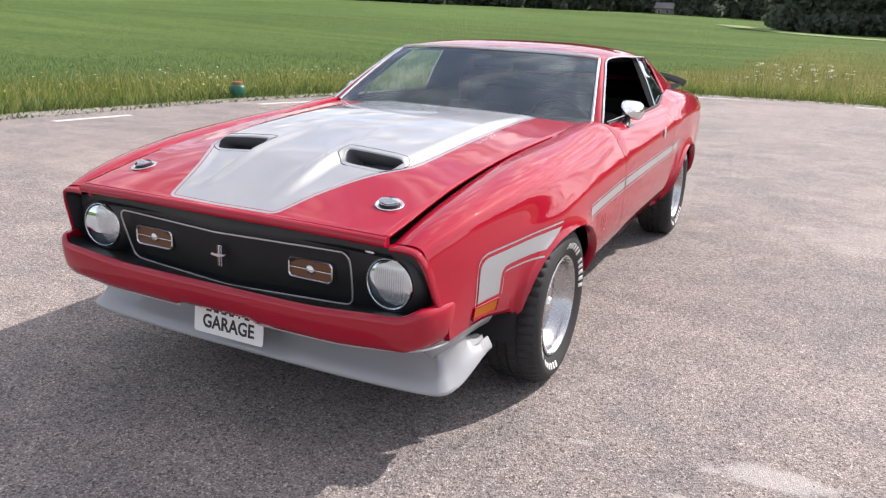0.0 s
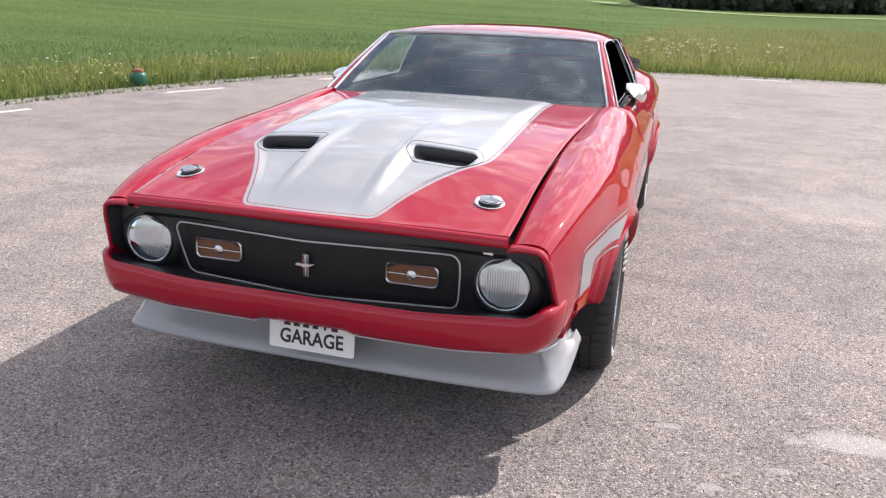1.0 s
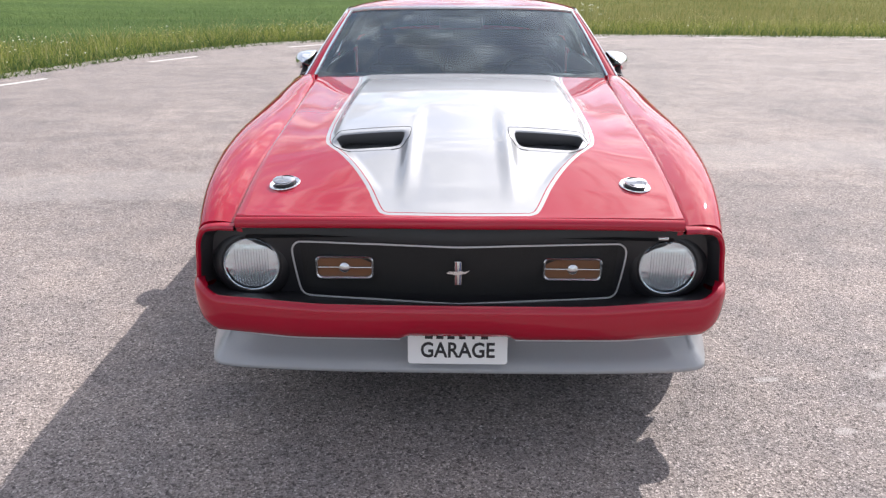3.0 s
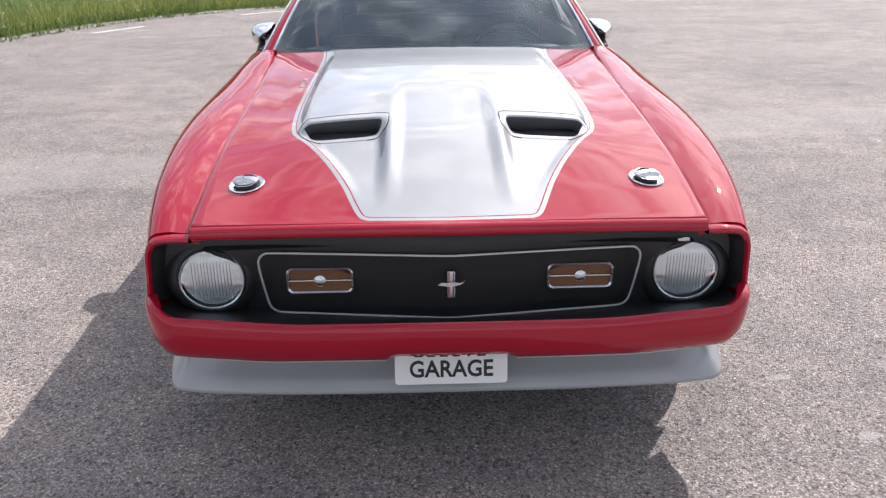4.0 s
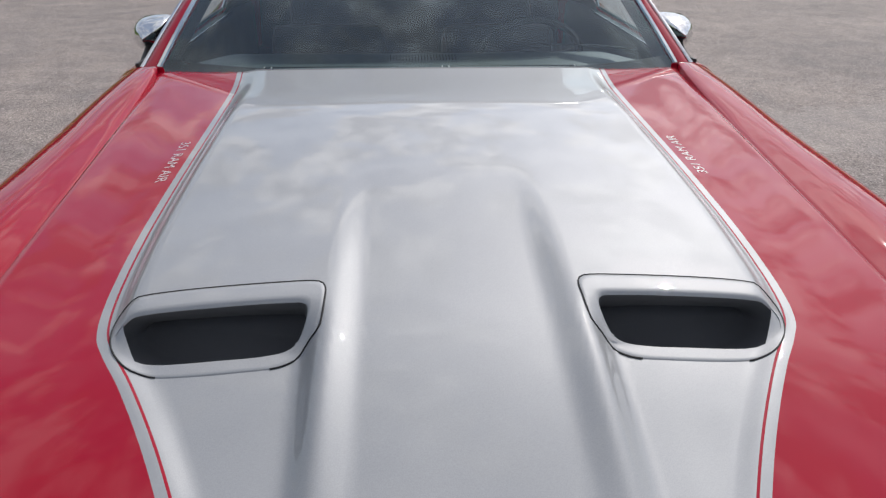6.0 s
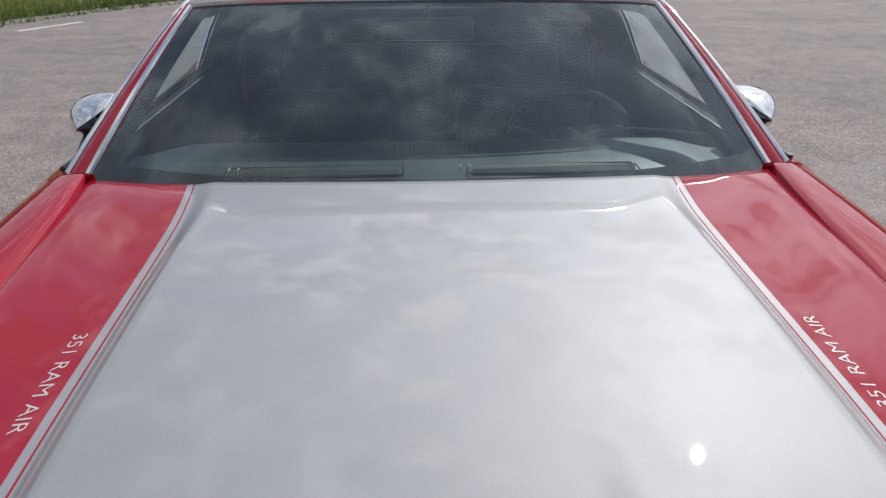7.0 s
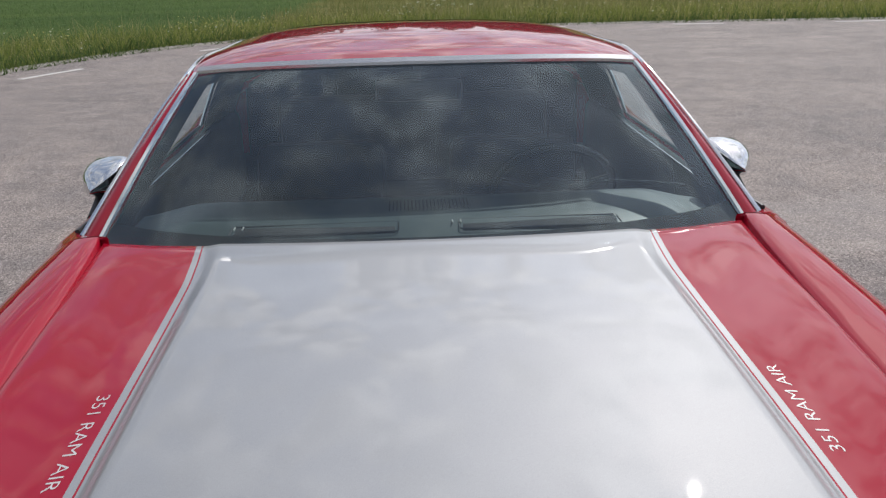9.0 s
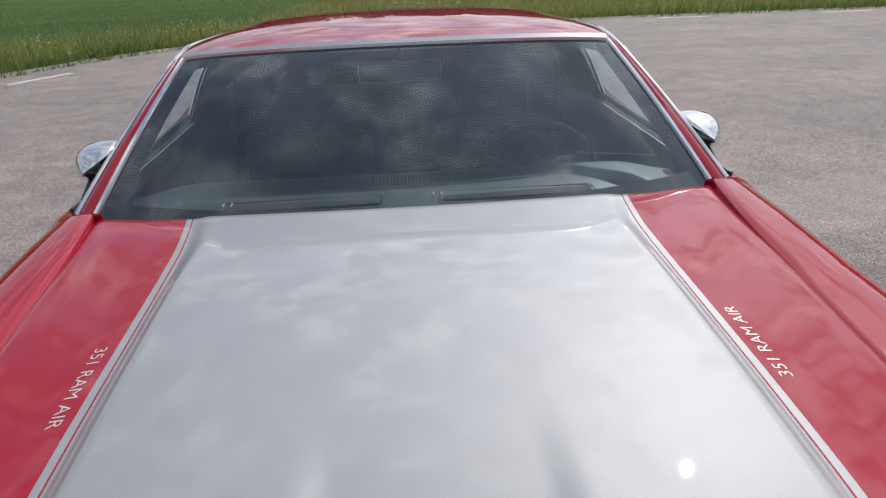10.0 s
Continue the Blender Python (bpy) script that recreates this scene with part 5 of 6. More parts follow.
def build_stripes():
    for s, wing, door, quarter in ((1, FENDERS[0], DOORS[0], QUARTERS[0]), (-1, FENDERS[1], DOORS[1], QUARTERS[1])):
        up = [(0.272, 0.520), (0.272, 0.60), (0.276, 0.640), (0.290, 0.660), (0.320, 0.668), (0.55, 0.674), (0.815, 0.682)]
        dn = [(0.412, 0.520), (0.412, 0.575), (0.418, 0.600), (0.434, 0.612), (0.47, 0.616), (0.58, 0.617), (0.690, 0.619)]
        part("silver_stripe", raw("silver_stripe", *side_patch(dn, up, 40, 0.0012, s), SILVER), wing, "silver side stripe")
        pin_up = [(0.256, 0.515), (0.256, 0.61), (0.262, 0.655), (0.284, 0.678), (0.320, 0.686), (0.55, 0.692), (0.83, 0.700)]
        pin_up2 = [(y + 0.004 * (z < 0.65), z - 0.006 * (z > 0.65)) for y, z in pin_up]
        part("pinstripe", raw("pinstripe", *side_patch(pin_up2, pin_up, 40, 0.0012, s), SILVER), wing)
        pin_dn = [(0.428, 0.515), (0.428, 0.57), (0.432, 0.590), (0.444, 0.598), (0.47, 0.600), (0.58, 0.600), (0.672, 0.600)]
        pin_dn2 = [(y + 0.004 * (z < 0.59), z - 0.006 * (z > 0.59)) for y, z in pin_dn]
        part("pinstripe", raw("pinstripe", *side_patch(pin_dn2, pin_dn, 40, 0.0012, s), SILVER), wing)
        for owner, a, b in ((wing, 1.20, 1.79), (door, 1.81, 3.05), (quarter, 3.075, 3.24)):
            z = line([1.15, 1.75, 3.4], [0.655, 0.685, 0.705])
            for lo, hi in ((-0.022, 0.018), (0.026, 0.031), (-0.036, -0.031)):
                ys = np.linspace(a, b, 20)
                v, f = side_patch([(y, z(y) + lo) for y in ys], [(y, z(y) + hi) for y in ys], 24, 0.0012, s)
                part("silver_stripe" if hi == 0.018 else "pinstripe", raw("stripe", v, f, SILVER), owner)
        # faint model mark behind the wheel, plain shapes
        for k, (w, h) in enumerate(((0.012, 0.06), (0.010, 0.05), (0.014, 0.06), (0.030, 0.006))):
            y = 1.42 + 0.03 * k if k < 3 else 1.46
            z = 0.575 if k < 3 else 0.525
            v, f = side_patch([(y, z - h / 2), (y + w, z - h / 2)], [(y, z + h / 2), (y + w, z + h / 2)], 4, 0.0012, s)
            part("model_mark", raw("model_mark", v, f, MARK), wing)
        # amber side marker lamp in a red frame
        v, f = side_patch([(0.258, 0.472), (0.408, 0.462)], [(0.258, 0.508), (0.408, 0.502)], 10, 0.003, s)
        lamp = part("side_marker", raw("side_marker", v, f, MARKER), wing, "amber side marker lamp")
        ribs = [(0.254, 0.468), (0.254, 0.512), (0.412, 0.506), (0.412, 0.458), (0.254, 0.468)]
        pts = [Vector((s * (side_x(y, z) + 0.003), y, z)) for y, z in [(q.y, q.z) for q in even([Vector((0, y, z)) for y, z in ribs], 41)]]
        part("frame", raw("frame", *tube(pts, 0.003, 5), RED), lamp)
        # dark red rear side marker
        v, f = side_patch([(4.40, 0.600), (4.55, 0.600)], [(4.40, 0.650), (4.55, 0.650)], 8, 0.006, s)
        part("rear_marker", raw("rear_marker", v, f, Mat("dark_red_lens", (0.06, 0.004, 0.006), 0.3).mat), quarter, "dark red rear side marker lamp")
        # door handle
        v, f = box(0.012, 0.030, 0.060, (s * (side_x(2.72, 0.83) + 0.004), 2.72, 0.83), 0.005)
        part("door_handle", raw("door_handle", v, f, CHROME), door, "chrome flush door handle")


MARK = Mat("faded_mark", (0.50, 0.10, 0.11), 0.4).mat
build_stripes()


def build_bonnet_text():
    for s in (1, -1):
        y = 1.06
        x = s * 0.499
        m = Matrix.Translation((x, y, 0)) @ Matrix.Rotation(radians(90 if s > 0 else -90), 4, "Z") @ Matrix.Diagonal((1.30, 1, 1, 1))
        letters("351 RAM AIR", 0.0280, LETTER, m, HOOD, thick=0.0, label="silver bonnet lettering", lay=hood_z, bold=-0.0002)


LETTER = Mat("silver_letter", (0.58, 0.55, 0.56), 0.4).mat
build_bonnet_text()


def build_mirrors():
    for s, door in ((1, DOORS[0]), (-1, DOORS[1])):
        rows = []
        n = 20
        for k in range(13):
            t = k / 12
            y = 2.085 + 0.145 * t
            grow = math.sin(math.pi / 2 * min(1, (t + 0.02) / 0.8)) ** 0.62
            if t > 0.92:
                grow *= 0.97
            hx, hz = 0.060 * grow, 0.042 * grow
            cx, cz = 0.842 + 0.010 * (1 - t), 0.988 + 0.014 * t
            row = []
            for j in range(n):
                a = 2 * math.pi * j / n
                ca, sa = math.cos(a), math.sin(a)
                row.append((s * (cx + hx * (1 - 0.28 * max(0, -sa)) * math.copysign(abs(ca) ** 0.55, ca)), y + 0.02 * ca, cz + hz * math.copysign(abs(sa) ** 0.55, sa) * (1 + 0.16 * ca) - 0.017 * ca * grow))
            rows.append(row)
        v, f = grid(rows, close_v=True)
        f += [tuple(range(n))]
        mir = part("door_mirror", from_bm("door_mirror", tidy(v, f), CHROME), door, "chrome bullet door mirror on a dark stalk")
        last = rows[-1]
        c = [sum(p[i] for p in last) / n for i in range(3)]
        v = [(c[0] + (p[0] - c[0]) * 0.93, p[1] - 0.006, c[2] + (p[2] - c[2]) * 0.93) for p in last]
        part("mirror_glass", raw("mirror_glass", v, [tuple(range(n))], CHROME, smooth=False), mir)
        foot = Vector((s * 0.842, 2.10, 0.925))
        top = Vector((s * 0.842, 2.15, 0.985))
        v, f = tube([foot + Vector((0, -0.02, -0.01)), foot.lerp(top, 0.5), top], [0.026, 0.016, 0.014], 10, flat=1.0, up=(1, 0, 0))
        part("stalk", raw("stalk", v, f, BLACK), mir)


build_mirrors()

# ---- cabin ----


def build_cabin():
    xs = np.linspace(-0.74, 0.74, 49)
    rows = []
    for t in np.linspace(0, 1, 18):
        row = []
        for x in xs:
            yf = 1.735 + 0.14 * (abs(x) / 0.74) ** 2
            y = yf + t * (2.16 - yf)
            z = 0.915 + 0.022 * step(0.0, 0.5, t) - 0.05 * step(0.92, 1.0, t) - 0.03 * (1 - step(0.0, 0.08, t)) - 0.035 * step(0.56, 0.76, abs(x))
            row.append((x, y, z))
        rows.append(row)
    rows.append([(x, 2.17, 0.66) for x in xs])
    dash = part("dashboard", raw("dashboard", *grid(rows), DASH, sharp=60), CAR, "dark grey-green padded dashboard top")
    for x0, x1 in ((0.085, 0.455), (-0.455, -0.075)):
        v, f = box(x1 - x0, 0.055, 0.006, ((x0 + x1) / 2, 1.885, 0.930), 0.003)
        slot = part("defroster_slot", raw("defroster_slot", v, f, MATTE), dash, "black demister slot")
        loop = [Vector((x, y, 0.9345)) for x, y in rounded((x0 + x1) / 2, 1.886, (x1 - x0) / 2 + 0.008, 0.034, 0.012, 5)]
        part("slot_rim", raw("slot_rim", *tube(loop, 0.0018, 5, closed=True), VINYL), slot)
    for x in (0.062, 0.082, -0.455, -0.435, 0.455):
        part("clip", raw("clip", *box(0.003, 0.020, 0.004, (x, 1.895, 0.9385), 0.001), WHITE), dash)
    for k in range(22):
        part("speaker_rib", raw("speaker_rib", *box(0.0025, 0.075, 0.003, (-0.09 + k * 0.0095, 2.03, 0.9395), 0.0008), MATTE), dash)
    # bright edge of the instrument hood
    part("hood_edge", raw("hood_edge", *tube([Vector((x, 2.145 - 0.05 * ((x - 0.40) / 0.32) ** 2, 0.957 - 0.012 * ((x - 0.40) / 0.32) ** 2)) for x in np.linspace(0.40, 0.70, 20)], 0.0028, 6), GLOSS), dash)
    # steering wheel
    at = Matrix.Translation((0.40, 2.40, 0.845)) @ Matrix.Rotation(radians(-62), 4, "X")
    loop = [Vector((0.185 * math.cos(a), 0.185 * math.sin(a), 0)) for a in np.linspace(0, 2 * math.pi, 49)[:-1]]
    wheel = part("steering_wheel", raw("steering_wheel", *move(tube(loop, 0.013, 8, closed=True), at), GLOSS), CAR, "thin-rimmed black steering wheel")
    for a in (200, 340, 90):
        d = Vector((math.cos(radians(a)), math.sin(radians(a)), 0))
        part("spoke", raw("spoke", *move(tube([d * 0.03, d * 0.18], 0.010, 6), at), VINYL), wheel)
    v, f = lathe([(0, 0.03), (0.04, 0.028), (0.055, 0.0), (0.03, -0.08)], 24, "z")
    part("hub", raw("hub", *move((v, f), at), VINYL), wheel)
    # seats
    for s in (1, -1):
        seat = part("front_seat", raw("front_seat", *box(0.50, 0.50, 0.16, (s * 0.36, 2.62, 0.50), 0.05), SEAT), CAR, "black vinyl front seat")
        lean = Matrix.Translation((s * 0.36, 2.92, 0.56)) @ Matrix.Rotation(radians(-16), 4, "X")
        part("backrest", raw("backrest", *move(box(0.48, 0.13, 0.36, (0, 0, 0.16), 0.05), lean), SEAT), seat)
    rear = part("rear_seat", raw("rear_seat", *box(1.20, 0.45, 0.20, (0, 3.35, 0.48), 0.05), SEAT), CAR, "black vinyl rear bench")
    part("backrest", raw("backrest", *box(1.20, 0.14, 0.50, (0, 3.62, 0.70), 0.05), SEAT), rear)
    # door inner trim, tub and bulkheads
    for s in (1, -1):
        rows = [[(s * x, y, z) for x, z in ((0.795, 0.940), (0.772, 0.936), (0.755, 0.90), (0.745, 0.40))] for y in np.linspace(1.86, 3.5, 18)]
        card = part("door_card", raw("door_card", *grid(rows), VINYL, sharp=60), CAR, "black inner door trim with a bright top bead")
        pts = [Vector((s * 0.762, y, 0.9425)) for y in np.linspace(2.02, 3.0, 14)]
        part("bead", raw("bead", *tube(pts, 0.0042, 6), TRIM), card)
    rows = [[(-0.76, y, z), (0.76, y, z)] for y, z in ((1.80, 0.88), (2.05, 0.42), (3.6, 0.42), (3.72, 1.0), (4.3, 1.02))]
    part("cabin_tub", raw("cabin_tub", *grid(rows), CABIN, sharp=20), CAR, "black cabin floor and parcel shelf")
    v, f = box(0.24, 0.035, 0.06, (0.0, 2.30, 1.185), 0.015)
    mir = part("rear_view_mirror", raw("rear_view_mirror", v, f, BLACK), CAR, "black inside mirror")
    part("stem", raw("stem", *tube([(0, 2.30, 1.20), (0, 2.31, 1.25)], 0.006, 6), BLACK), mir)


SEAT = black_mat("seat_vinyl", (0.006, 0.006, 0.008), 0.75, 220, 0.0)
GLOSS = black_mat("gloss_black", (0.012, 0.012, 0.012), 0.2, 50, 0.05)
build_cabin()

# ---- grass, can, far things ----


def rim_frames():
    out = []
    for i, p in enumerate(RIM):
        t = (RIM[min(i + 1, len(RIM) - 1)] - RIM[max(i - 1, 0)]).normalized()
        out.append((p, Vector((-t.y, t.x, 0))))
    return out


def blades(count, near, far, low, high, wide, seed, lean=0.5, reach=(50, 265), keep=None):
    rng = random.Random(seed)
    frames = rim_frames()
    verts, faces = [], []
    for _ in range(count):
        i = rng.uniform(*reach)
        k = int(i)
        p, n = frames[k]
        q = frames[min(k + 1, len(frames) - 1)][0]
        p = p.lerp(q, i - k)
        n = n.lerp(frames[min(k + 1, len(frames) - 1)][1], i - k).normalized()
        d = near + (far - near) * rng.random() ** 1.3
        c = p + n * d
        if keep and not keep(c):
            continue
        clump = 0.65 + 0.7 * (0.5 + 0.5 * noise.noise((c.x * 1.1, c.y * 1.1, 2.0)))
        h = rng.uniform(low, high) * clump * (0.35 + 0.65 * step(0, 0.5, d))
        a = rng.uniform(0, 6.283)
        w = Vector((math.cos(a), math.sin(a), 0)) * wide * rng.uniform(0.6, 1.3)
        tip = Vector((rng.gauss(0, 1), rng.gauss(0, 1), 0)) * h * lean * 0.4
        z = land(d) - 0.02
        b = Vector((c.x, c.y, z))
        m = b + tip * 0.35 + Vector((0, 0, h * 0.6))
        e = b + tip + Vector((0, 0, h))
        j = len(verts)
        verts += [b - w, b + w, m + w * 0.7, m - w * 0.7, e]
        faces += [(j, j + 1, j + 2, j + 3), (j + 3, j + 2, j + 4)]
    return verts, faces


def on_meadow(c):
    return c.x > 0.11 * c.y - 5.4 + 2.0 * noise.noise((c.x * 0.2, c.y * 0.2, 4.0))


def build_umbels():
    """White flat-topped flower heads on tall stems in the verge."""
    rng = random.Random(31)
    frames = rim_frames()
    verts, faces, index = [], [], []
    for k in range(70):
        i = rng.choice((169, 171, 172, 173, 176)) + rng.gauss(0, 0.6)
        p, n = frames[int(i)]
        c = p + n * rng.uniform(0.5, 2.2)
        h = rng.uniform(0.40, 0.78)
        v, f = tube([(c.x, c.y, 0), (c.x + rng.gauss(0, 0.02), c.y, h * 0.6), (c.x + rng.gauss(0, 0.04), c.y, h)], 0.0025, 4)
        j = len(verts)
        verts += [tuple(q) for q in v]
        faces += [tuple(a + j for a in q) for q in f]
        index += [1] * len(f)
        wide = rng.uniform(0.025, 0.065)
        for _ in range(26):
            a, r = rng.uniform(0, 6.283), wide * math.sqrt(rng.random())
            x, y, z, w = c.x + r * math.cos(a), c.y + r * math.sin(a), h + 0.02 - r * r * 2 + rng.uniform(-0.012, 0.012), 0.007
            j = len(verts)
            verts += [(x - w, y, z), (x, y - w, z), (x + w, y, z + 0.003), (x, y + w, z + 0.003)]
            faces.append((j, j + 1, j + 2, j + 3))
            index.append(0)
    tagged(part("umbel_flowers", raw("umbel_flowers", verts, faces, [Mat("umbel_white", (0.55, 0.58, 0.42), 0.8).mat, Mat("umbel_stem", (0.13, 0.17, 0.05), 0.8).mat], index, smooth=False)), "tall white flat-topped wild flowers in the verge", "flowers", kind="stuff")


def build_verge():
    green = blade_mat("verge_grass", (0.060, 0.110, 0.024), (0.31, 0.33, 0.085))
    straw = blade_mat("dry_grass", (0.30, 0.28, 0.11), (0.46, 0.41, 0.20))
    crop = blade_mat("crop_blades", (0.088, 0.146, 0.052), (0.145, 0.218, 0.080))
    v, f = blades(70000, -0.05, 3.0, 0.10, 0.36, 0.005, 5, 1.3)
    tagged(part("verge_grass", raw("verge_grass", v, f, green, smooth=False)), "tall uneven green roadside grass along the asphalt", "grass", kind="stuff")
    v, f = blades(20000, -0.20, 0.45, 0.14, 0.36, 0.011, 15, 1.6)
    tagged(part("edge_weeds", raw("edge_weeds", v, f, blade_mat("edge_weed_leaves", (0.045, 0.085, 0.026), (0.12, 0.17, 0.05)), smooth=False)), "low dark green weeds creeping over the asphalt's edge", "weeds", kind="stuff")
    v, f = blades(10000, 0.20, 3.2, 0.20, 0.56, 0.0032, 6, 1.2)
    tagged(part("dry_grass", raw("dry_grass", v, f, straw, smooth=False)), "pale seeding grass stalks among the verge", "grass", kind="stuff")
    v, f = blades(70000, 2.3, 17.0, 0.06, 0.15, 0.010, 7, 0.8, keep=lambda c: not on_meadow(c))
    tagged(part("crop_plants", raw("crop_plants", v, f, crop, smooth=False)), "low even green crop in the field", "crop", kind="stuff")
    v, f = blades(52000, 2.0, 34.0, 0.12, 0.34, 0.008, 17, 0.8, (150, 275), on_meadow)
    tagged(part("meadow_grass", raw("meadow_grass", v, f, blade_mat("meadow_blades", (0.115, 0.140, 0.040), (0.27, 0.25, 0.10)), smooth=False)), "rough olive meadow grass beside the crop", "grass", kind="stuff")
    build_umbels()
    # flower heads
    for name, col, count, seed, hi in (("yellow_flowers", (0.58, 0.52, 0.14), 1300, 8, 0.38), ("white_flowers", (0.70, 0.70, 0.56), 420, 9, 0.42)):
        rng = random.Random(seed)
        frames = rim_frames()
        verts, faces = [], []
        spots = [rng.uniform(55, 262) for _ in range(60)]
        for k in range(count):
            i = min(max(rng.choice(spots) + rng.gauss(0, 0.9), 50), 264)
            p, n = frames[int(i)]
            d = rng.uniform(0.2, 2.0)
            c = p + n * d + Vector((rng.gauss(0, 0.15), rng.gauss(0, 0.15), 0))
            z = land(d) + rng.uniform(0.12, hi)
            r = rng.uniform(0.010, 0.022)
            j = len(verts)
            for a in range(6):
                q = a * math.pi / 3
                verts.append((c.x + r * math.cos(q), c.y + r * math.sin(q), z + rng.uniform(-0.006, 0.006)))
            verts.append((c.x, c.y, z + 0.008))
            faces += [(j + a, j + (a + 1) % 6, j + 6) for a in range(6)]
        m = Mat(name, col, 0.7).mat
        tagged(part(name, raw(name, verts, faces, m, smooth=False)), name.replace("_", " ") + " scattered through the roadside grass", "flowers", kind="stuff")


build_verge()


def build_edge_gravel():
    m = Mat("edge_gravel", (0.30, 0.28, 0.25), 0.95)
    m.colour(m.mix(m.ramp(m.noise(60, 5, 0.7), (0.4, (0, 0, 0)), (0.6, (1, 1, 1))), (0.20, 0.18, 0.15), (0.46, 0.43, 0.39)))
    m.bump(m.noise(90, 4, 0.7), 1.0, 0.02)
    rows = []
    for p, n in rim_frames():
        w = 0.10 + 0.16 * max(0, noise.noise((p.x * 0.7, p.y * 0.7, 9)) + 0.2)
        rows.append([p + n * (-0.02 - 0.5 * w) + Vector((0, 0, 0.002)), p + n * 0.02 + Vector((0, 0, 0.016)), p + n * (0.10 + w) + Vector((0, 0, 0.012)), p + n * (0.2 + w) + Vector((0, 0, -0.03))])
    v, f = grid(rows)
    tagged(part("gravel_edge", raw("gravel_edge", v, f, m.mat)), "pale loose gravel along the asphalt's edge", "gravel", kind="structure")


build_edge_gravel()


def build_can():
    """Round green canister with a brown top fitting, on the verge."""
    can = empty("gas_canister", "round green metal canister with brown top fitting in the grass", "canister")
    can.location = (-7.22, 8.52, 0.02)
    m = Mat("green_enamel", (0.012, 0.115, 0.070), 0.35)
    m.colour(m.mix(m.noise(9, 4), (0.010, 0.10, 0.06), (0.016, 0.14, 0.085)))
    v, f = lathe([(0.0, 0.0), (0.10, 0.0), (0.105, 0.02), (0.118, 0.04), (0.126, 0.08), (0.126, 0.14), (0.118, 0.18), (0.095, 0.205), (0.06, 0.215), (0.0, 0.218)], 32, "z")
    part("tank", raw("tank", v, f, m.mat), can)
    b = Mat("rusty_brown", (0.22, 0.085, 0.04), 0.7).mat
    v, f = lathe([(0.085, 0.20), (0.090, 0.225), (0.082, 0.250), (0.06, 0.262), (0.0, 0.264)], 24, "z")
    part("collar", raw("collar", v, f, b), can, "brown collar")
    part("valve", raw("valve", *tube([(-0.06, 0, 0.24), (-0.075, 0, 0.29), (-0.085, 0.01, 0.33)], [0.014, 0.013, 0.008], 8), BLACK), can, "black valve lever")


build_can()


def crown(rng, at, r, h, count, verts, faces, leaf=1.0):
    for _ in range(count):
        while True:
            u = Vector((rng.uniform(-1, 1), rng.uniform(-1, 1), rng.uniform(-1, 1)))
            if 0.35 < u.length < 1:
                break
        wob = 0.8 + 0.35 * noise.noise(u * 2 + at)
        c = at + Vector((u.x * r * wob, u.y * r * wob, u.z * h * wob))
        s = rng.uniform(0.5, 1.2) * leaf
        a, b = Vector((rng.gauss(0, 1), rng.gauss(0, 1), rng.gauss(0, 1))).normalized() * s, Vector((rng.gauss(0, 1), rng.gauss(0, 1), rng.gauss(0, 1))).normalized() * s
        j = len(verts)
        verts += [c - a, c - b, c + a, c + b]
        faces.append((j, j + 1, j + 2, j + 3))


def build_woods():
    # leaf colours raised and greyed, distance haze put into the base colour
    leaf = blade_mat("hazy_far_leaves", (0.092, 0.116, 0.092), (0.160, 0.188, 0.140), 0.8)
    bark = Mat("far_bark", (0.06, 0.045, 0.035), 0.9).mat
    rng = random.Random(12)
    verts, faces, tv, tf = [], [], [], []
    # one long wood behind the field and a nearer grove
    spots = []
    for k in range(150):
        a = radians(-78 + 128 * k / 149 + rng.uniform(-0.6, 0.6))
        d = rng.uniform(216, 236)
        spots.append((d * math.sin(a), d * math.cos(a), rng.uniform(15, 22)))
    for k in range(120):
        a = radians(-78 + 128 * k / 119)
        d = rng.uniform(244, 262)
        spots.append((d * math.sin(a), d * math.cos(a), rng.uniform(20, 26)))
    for k in range(230):
        a = radians(-78 + 128 * k / 229 + rng.uniform(-0.3, 0.3))
        d = rng.uniform(205, 244)
        spots.append((d * math.sin(a), d * math.cos(a), rng.uniform(5, 10)))
    for k in range(64):
        x = -2.0 + 24.5 * (k % 22) / 21 + rng.uniform(-0.8, 0.8)
        y = 108 + 0.12 * abs(x - 8) + 5.0 * (k // 22) + rng.uniform(-1, 1)
        spots.append((x, y, rng.uniform(9, 15) if k > 21 else rng.uniform(6, 10)))
    for x, y, h in spots:
        z = land(edge_gap(x, y), x)
        p = Vector((x, y, z))
        v, f = tube([p, p + Vector((0.2, 0, h * 0.4)), p + Vector((0.1, 0.2, h * 0.8))], [0.32, 0.22, 0.06], 6)
        k = len(tv)
        tv += v
        tf += [tuple(i + k for i in q) for q in f]
        near = y < 130 and -6 < x < 26
        crown(rng, p + Vector((0, 0, h * 0.55)), h * 0.26, h * 0.46, 900 if near else 260, verts, faces, 0.5 if near else 1.0)
        crown(rng, p + Vector((rng.uniform(-2, 2), rng.uniform(-2, 2), h * 0.14)), h * 0.30, h * 0.18, 500 if near else 170, verts, faces, 0.5 if near else 1.0)
    woods = tagged(new("woods"), "dark mixed woods beyond the field", "woods", kind="stuff")
    part("crowns", raw("crowns", verts, faces, leaf, smooth=False), woods)
    part("trunks", raw("trunks", tv, tf, bark), woods)


build_woods()


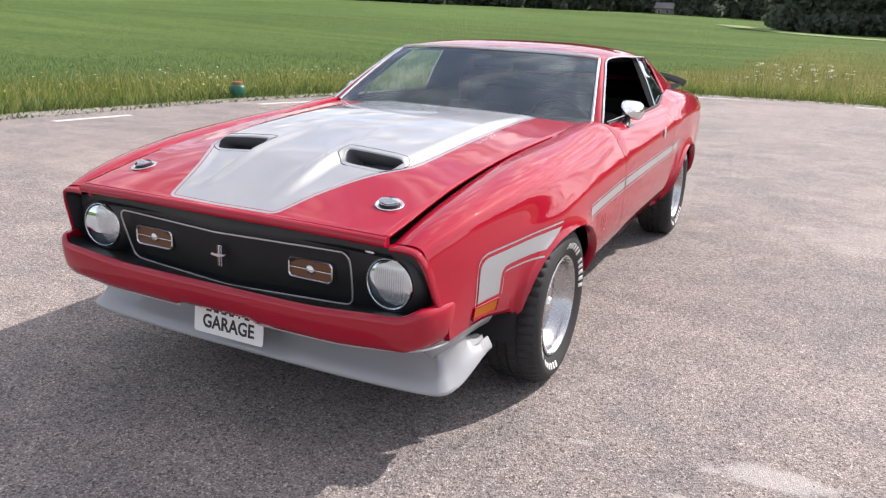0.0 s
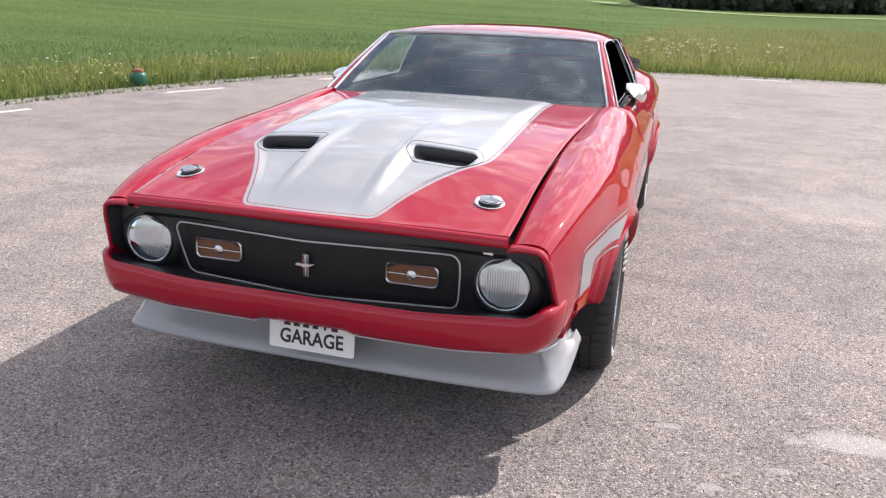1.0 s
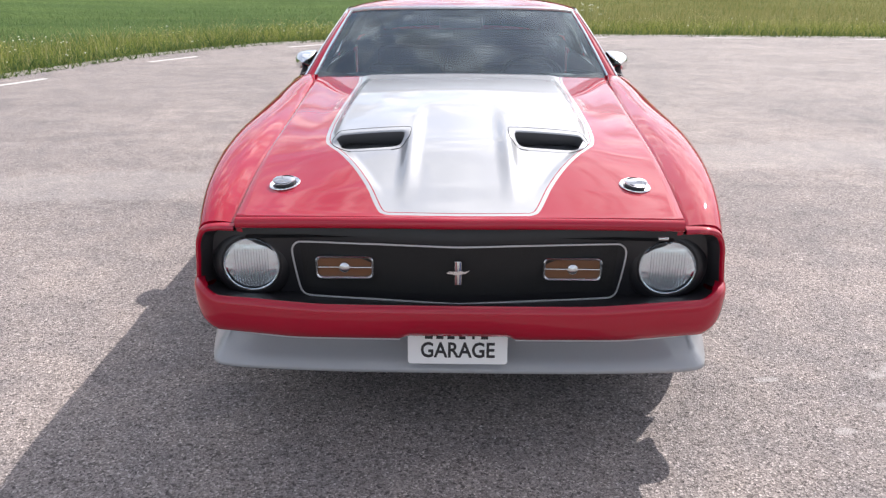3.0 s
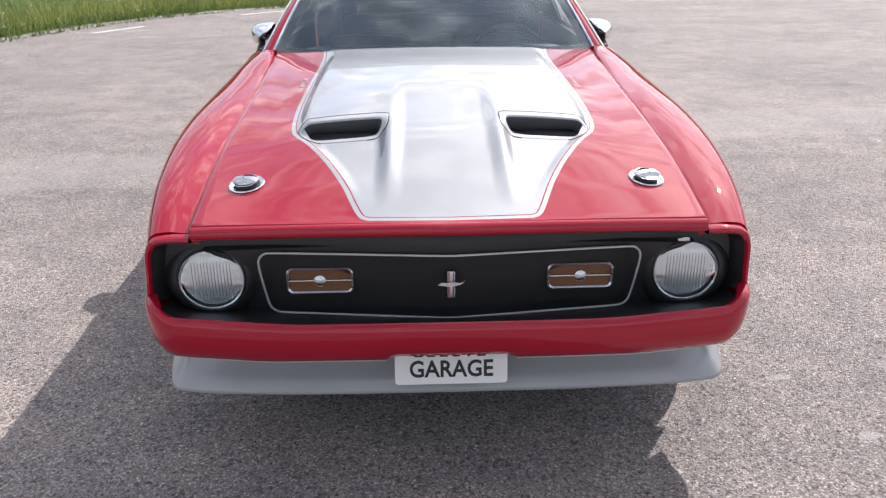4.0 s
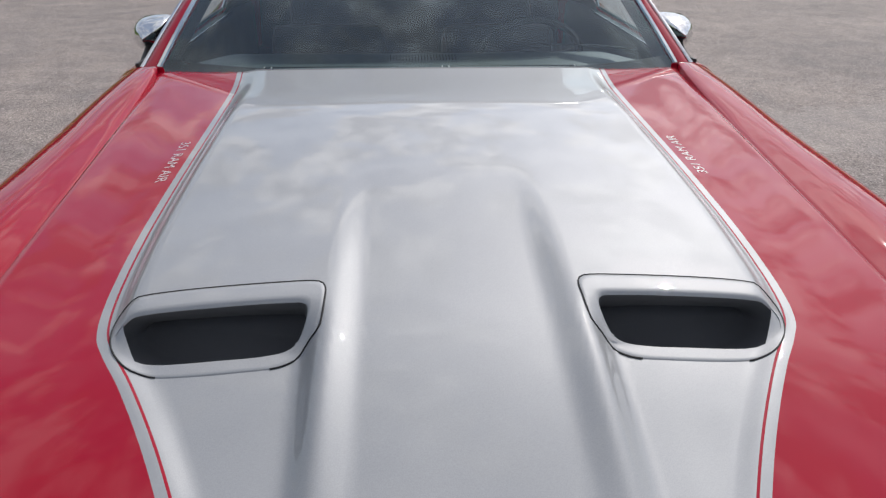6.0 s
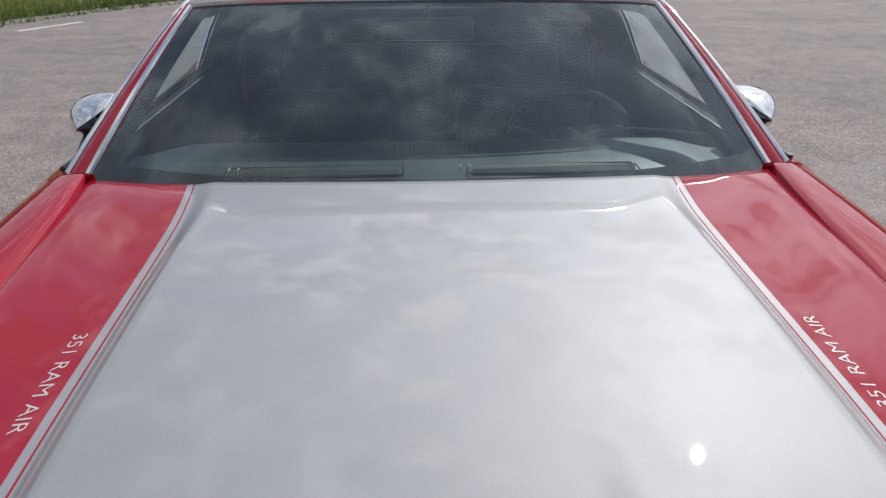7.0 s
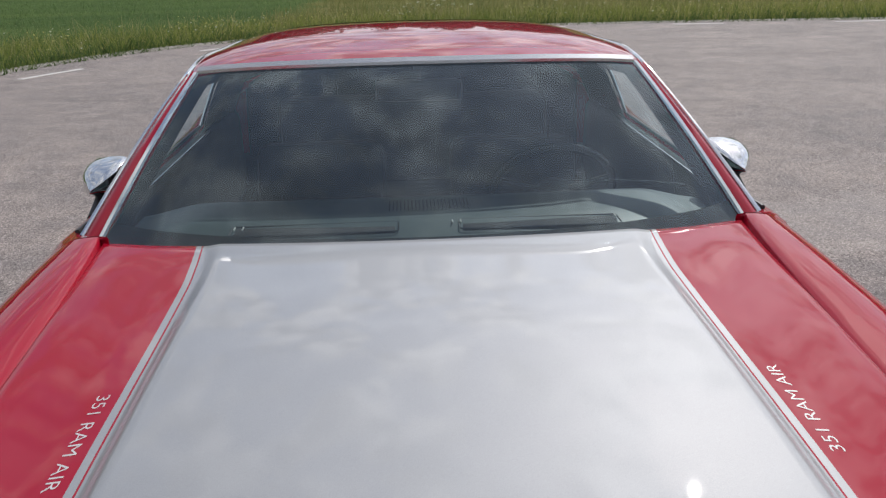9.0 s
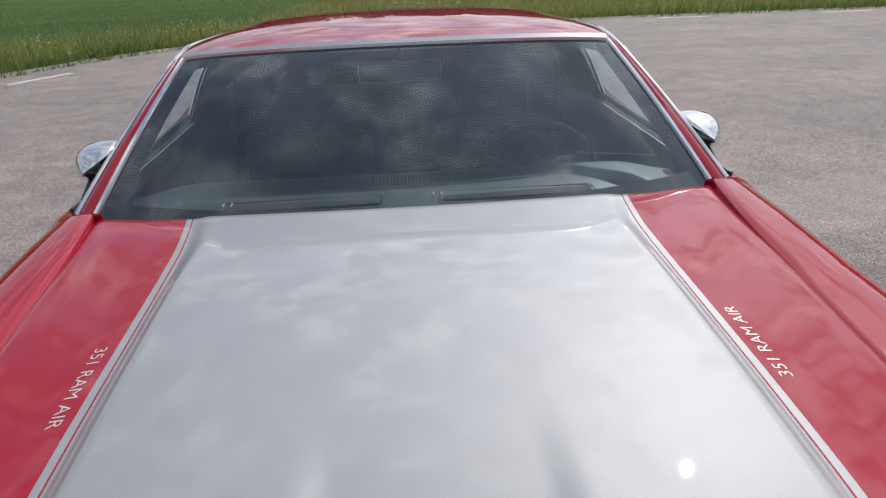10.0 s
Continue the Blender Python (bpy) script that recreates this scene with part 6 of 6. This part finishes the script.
def build_house():
    """Small far house at the wood's edge."""
    house = empty("house", "small pale house with a grey gabled roof by the woods", "house")
    x, y = -37.5, 212.0
    z = land(edge_gap(x, y), x)
    house.location = (x, y, z - 0.6)
    house.scale = (0.72, 0.72, 0.72)
    wall = Mat("pale_boards", (0.30, 0.26, 0.25), 0.8).mat
    tile = Mat("grey_roof", (0.20, 0.19, 0.19), 0.8).mat
    part("wall", raw("wall", *box(9, 6, 2.6, (0, 0, 1.3), 0.03), wall), house)
    v = [(-5, -3.6, 2.5), (5, -3.6, 2.5), (5, 0, 4.6), (-5, 0, 4.6), (5, 3.6, 2.5), (-5, 3.6, 2.5), (-5, -3.6, 2.65), (5, -3.6, 2.65), (5, 0, 4.75), (-5, 0, 4.75), (5, 3.6, 2.65), (-5, 3.6, 2.65)]
    f = [(6, 7, 8, 9), (9, 8, 10, 11), (0, 3, 2, 1), (3, 5, 4, 2), (0, 1, 7, 6), (4, 5, 11, 10), (0, 6, 9, 3), (3, 9, 11, 5), (1, 2, 8, 7), (2, 4, 10, 8)]
    part("roof", raw("roof", v, f, tile, smooth=False), house)
    for k in range(3):
        w = part("window", raw("window", *box(1.1, 0.08, 1.1, (-3 + 3 * k, -3.03, 1.5), 0.02), WHITE), house)
        part("pane", raw("pane", *box(0.9, 0.04, 0.9, (-3 + 3 * k, -3.075, 1.5), 0.01), BLACK), w)


build_house()


def build_track():
    """Pale mown track that bends across the meadow before the grove."""
    m = Mat("mown_track", (0.30, 0.29, 0.17), 0.95)
    m.colour(m.mix(m.ramp(m.noise(0.8, 5, 0.65), (0.35, (0, 0, 0)), (0.65, (1, 1, 1))), (0.13, 0.20, 0.06), (0.22, 0.29, 0.10)))
    pts = even(spline([Vector((x, y, 0)) for x, y in ((-13, 128), (-8, 113), (-4.2, 103), (0.5, 94), (6, 87), (13, 84), (24, 88), (38, 92))], 120), 90)
    rows = []
    for i, p in enumerate(pts):
        t = (pts[min(i + 1, 89)] - pts[max(i - 1, 0)]).normalized()
        n = Vector((-t.y, t.x, 0))
        rows.append([(q.x, q.y, land(edge_gap(q.x, q.y), q.x) + 0.06) for q in [p + n * (w + 0.3 * noise.noise((i * 0.3, w, 0))) for w in (-2.2, 0, 2.2)]])
    tagged(part("track", raw("track", *grid(rows), m.mat)), "pale mown grass track across the meadow", "track", kind="structure")


build_track()


def build_grit():
    """Loose stone chips on the asphalt before the car."""
    rng = random.Random(44)
    m = Mat("stone_chips", (0.3, 0.28, 0.26), 0.9)
    info = m.nt.nodes.new("ShaderNodeNewGeometry")
    m.colour(m.ramp(info.outputs["Random Per Island"], (0.0, (0.045, 0.042, 0.042)), (0.55, (0.20, 0.18, 0.172)), (1.0, (0.56, 0.52, 0.50))))
    verts, faces = [], []
    for _ in range(9000):
        x, y = rng.uniform(-3.2, 4.2), rng.uniform(-2.2, 3.6)
        r = 0.0016 + 0.0042 * rng.random() ** 3
        a = rng.uniform(0, 6.283)
        j = len(verts)
        for k in range(4):
            q = a + k * math.pi / 2 + rng.uniform(-0.4, 0.4)
            d = r * rng.uniform(0.7, 1.3)
            verts.append((x + d * math.cos(q), y + d * math.sin(q), 0.0004))
        verts.append((x + rng.uniform(-0.3, 0.3) * r, y + rng.uniform(-0.3, 0.3) * r, r * rng.uniform(0.6, 1.1)))
        faces += [(j, j + 1, j + 4), (j + 1, j + 2, j + 4), (j + 2, j + 3, j + 4), (j + 3, j, j + 4)]
    tagged(part("stone_chips", raw("stone_chips", verts, faces, m.mat, smooth=False)), "loose grey stone chips scattered on the asphalt", "gravel", kind="stuff")


build_grit()
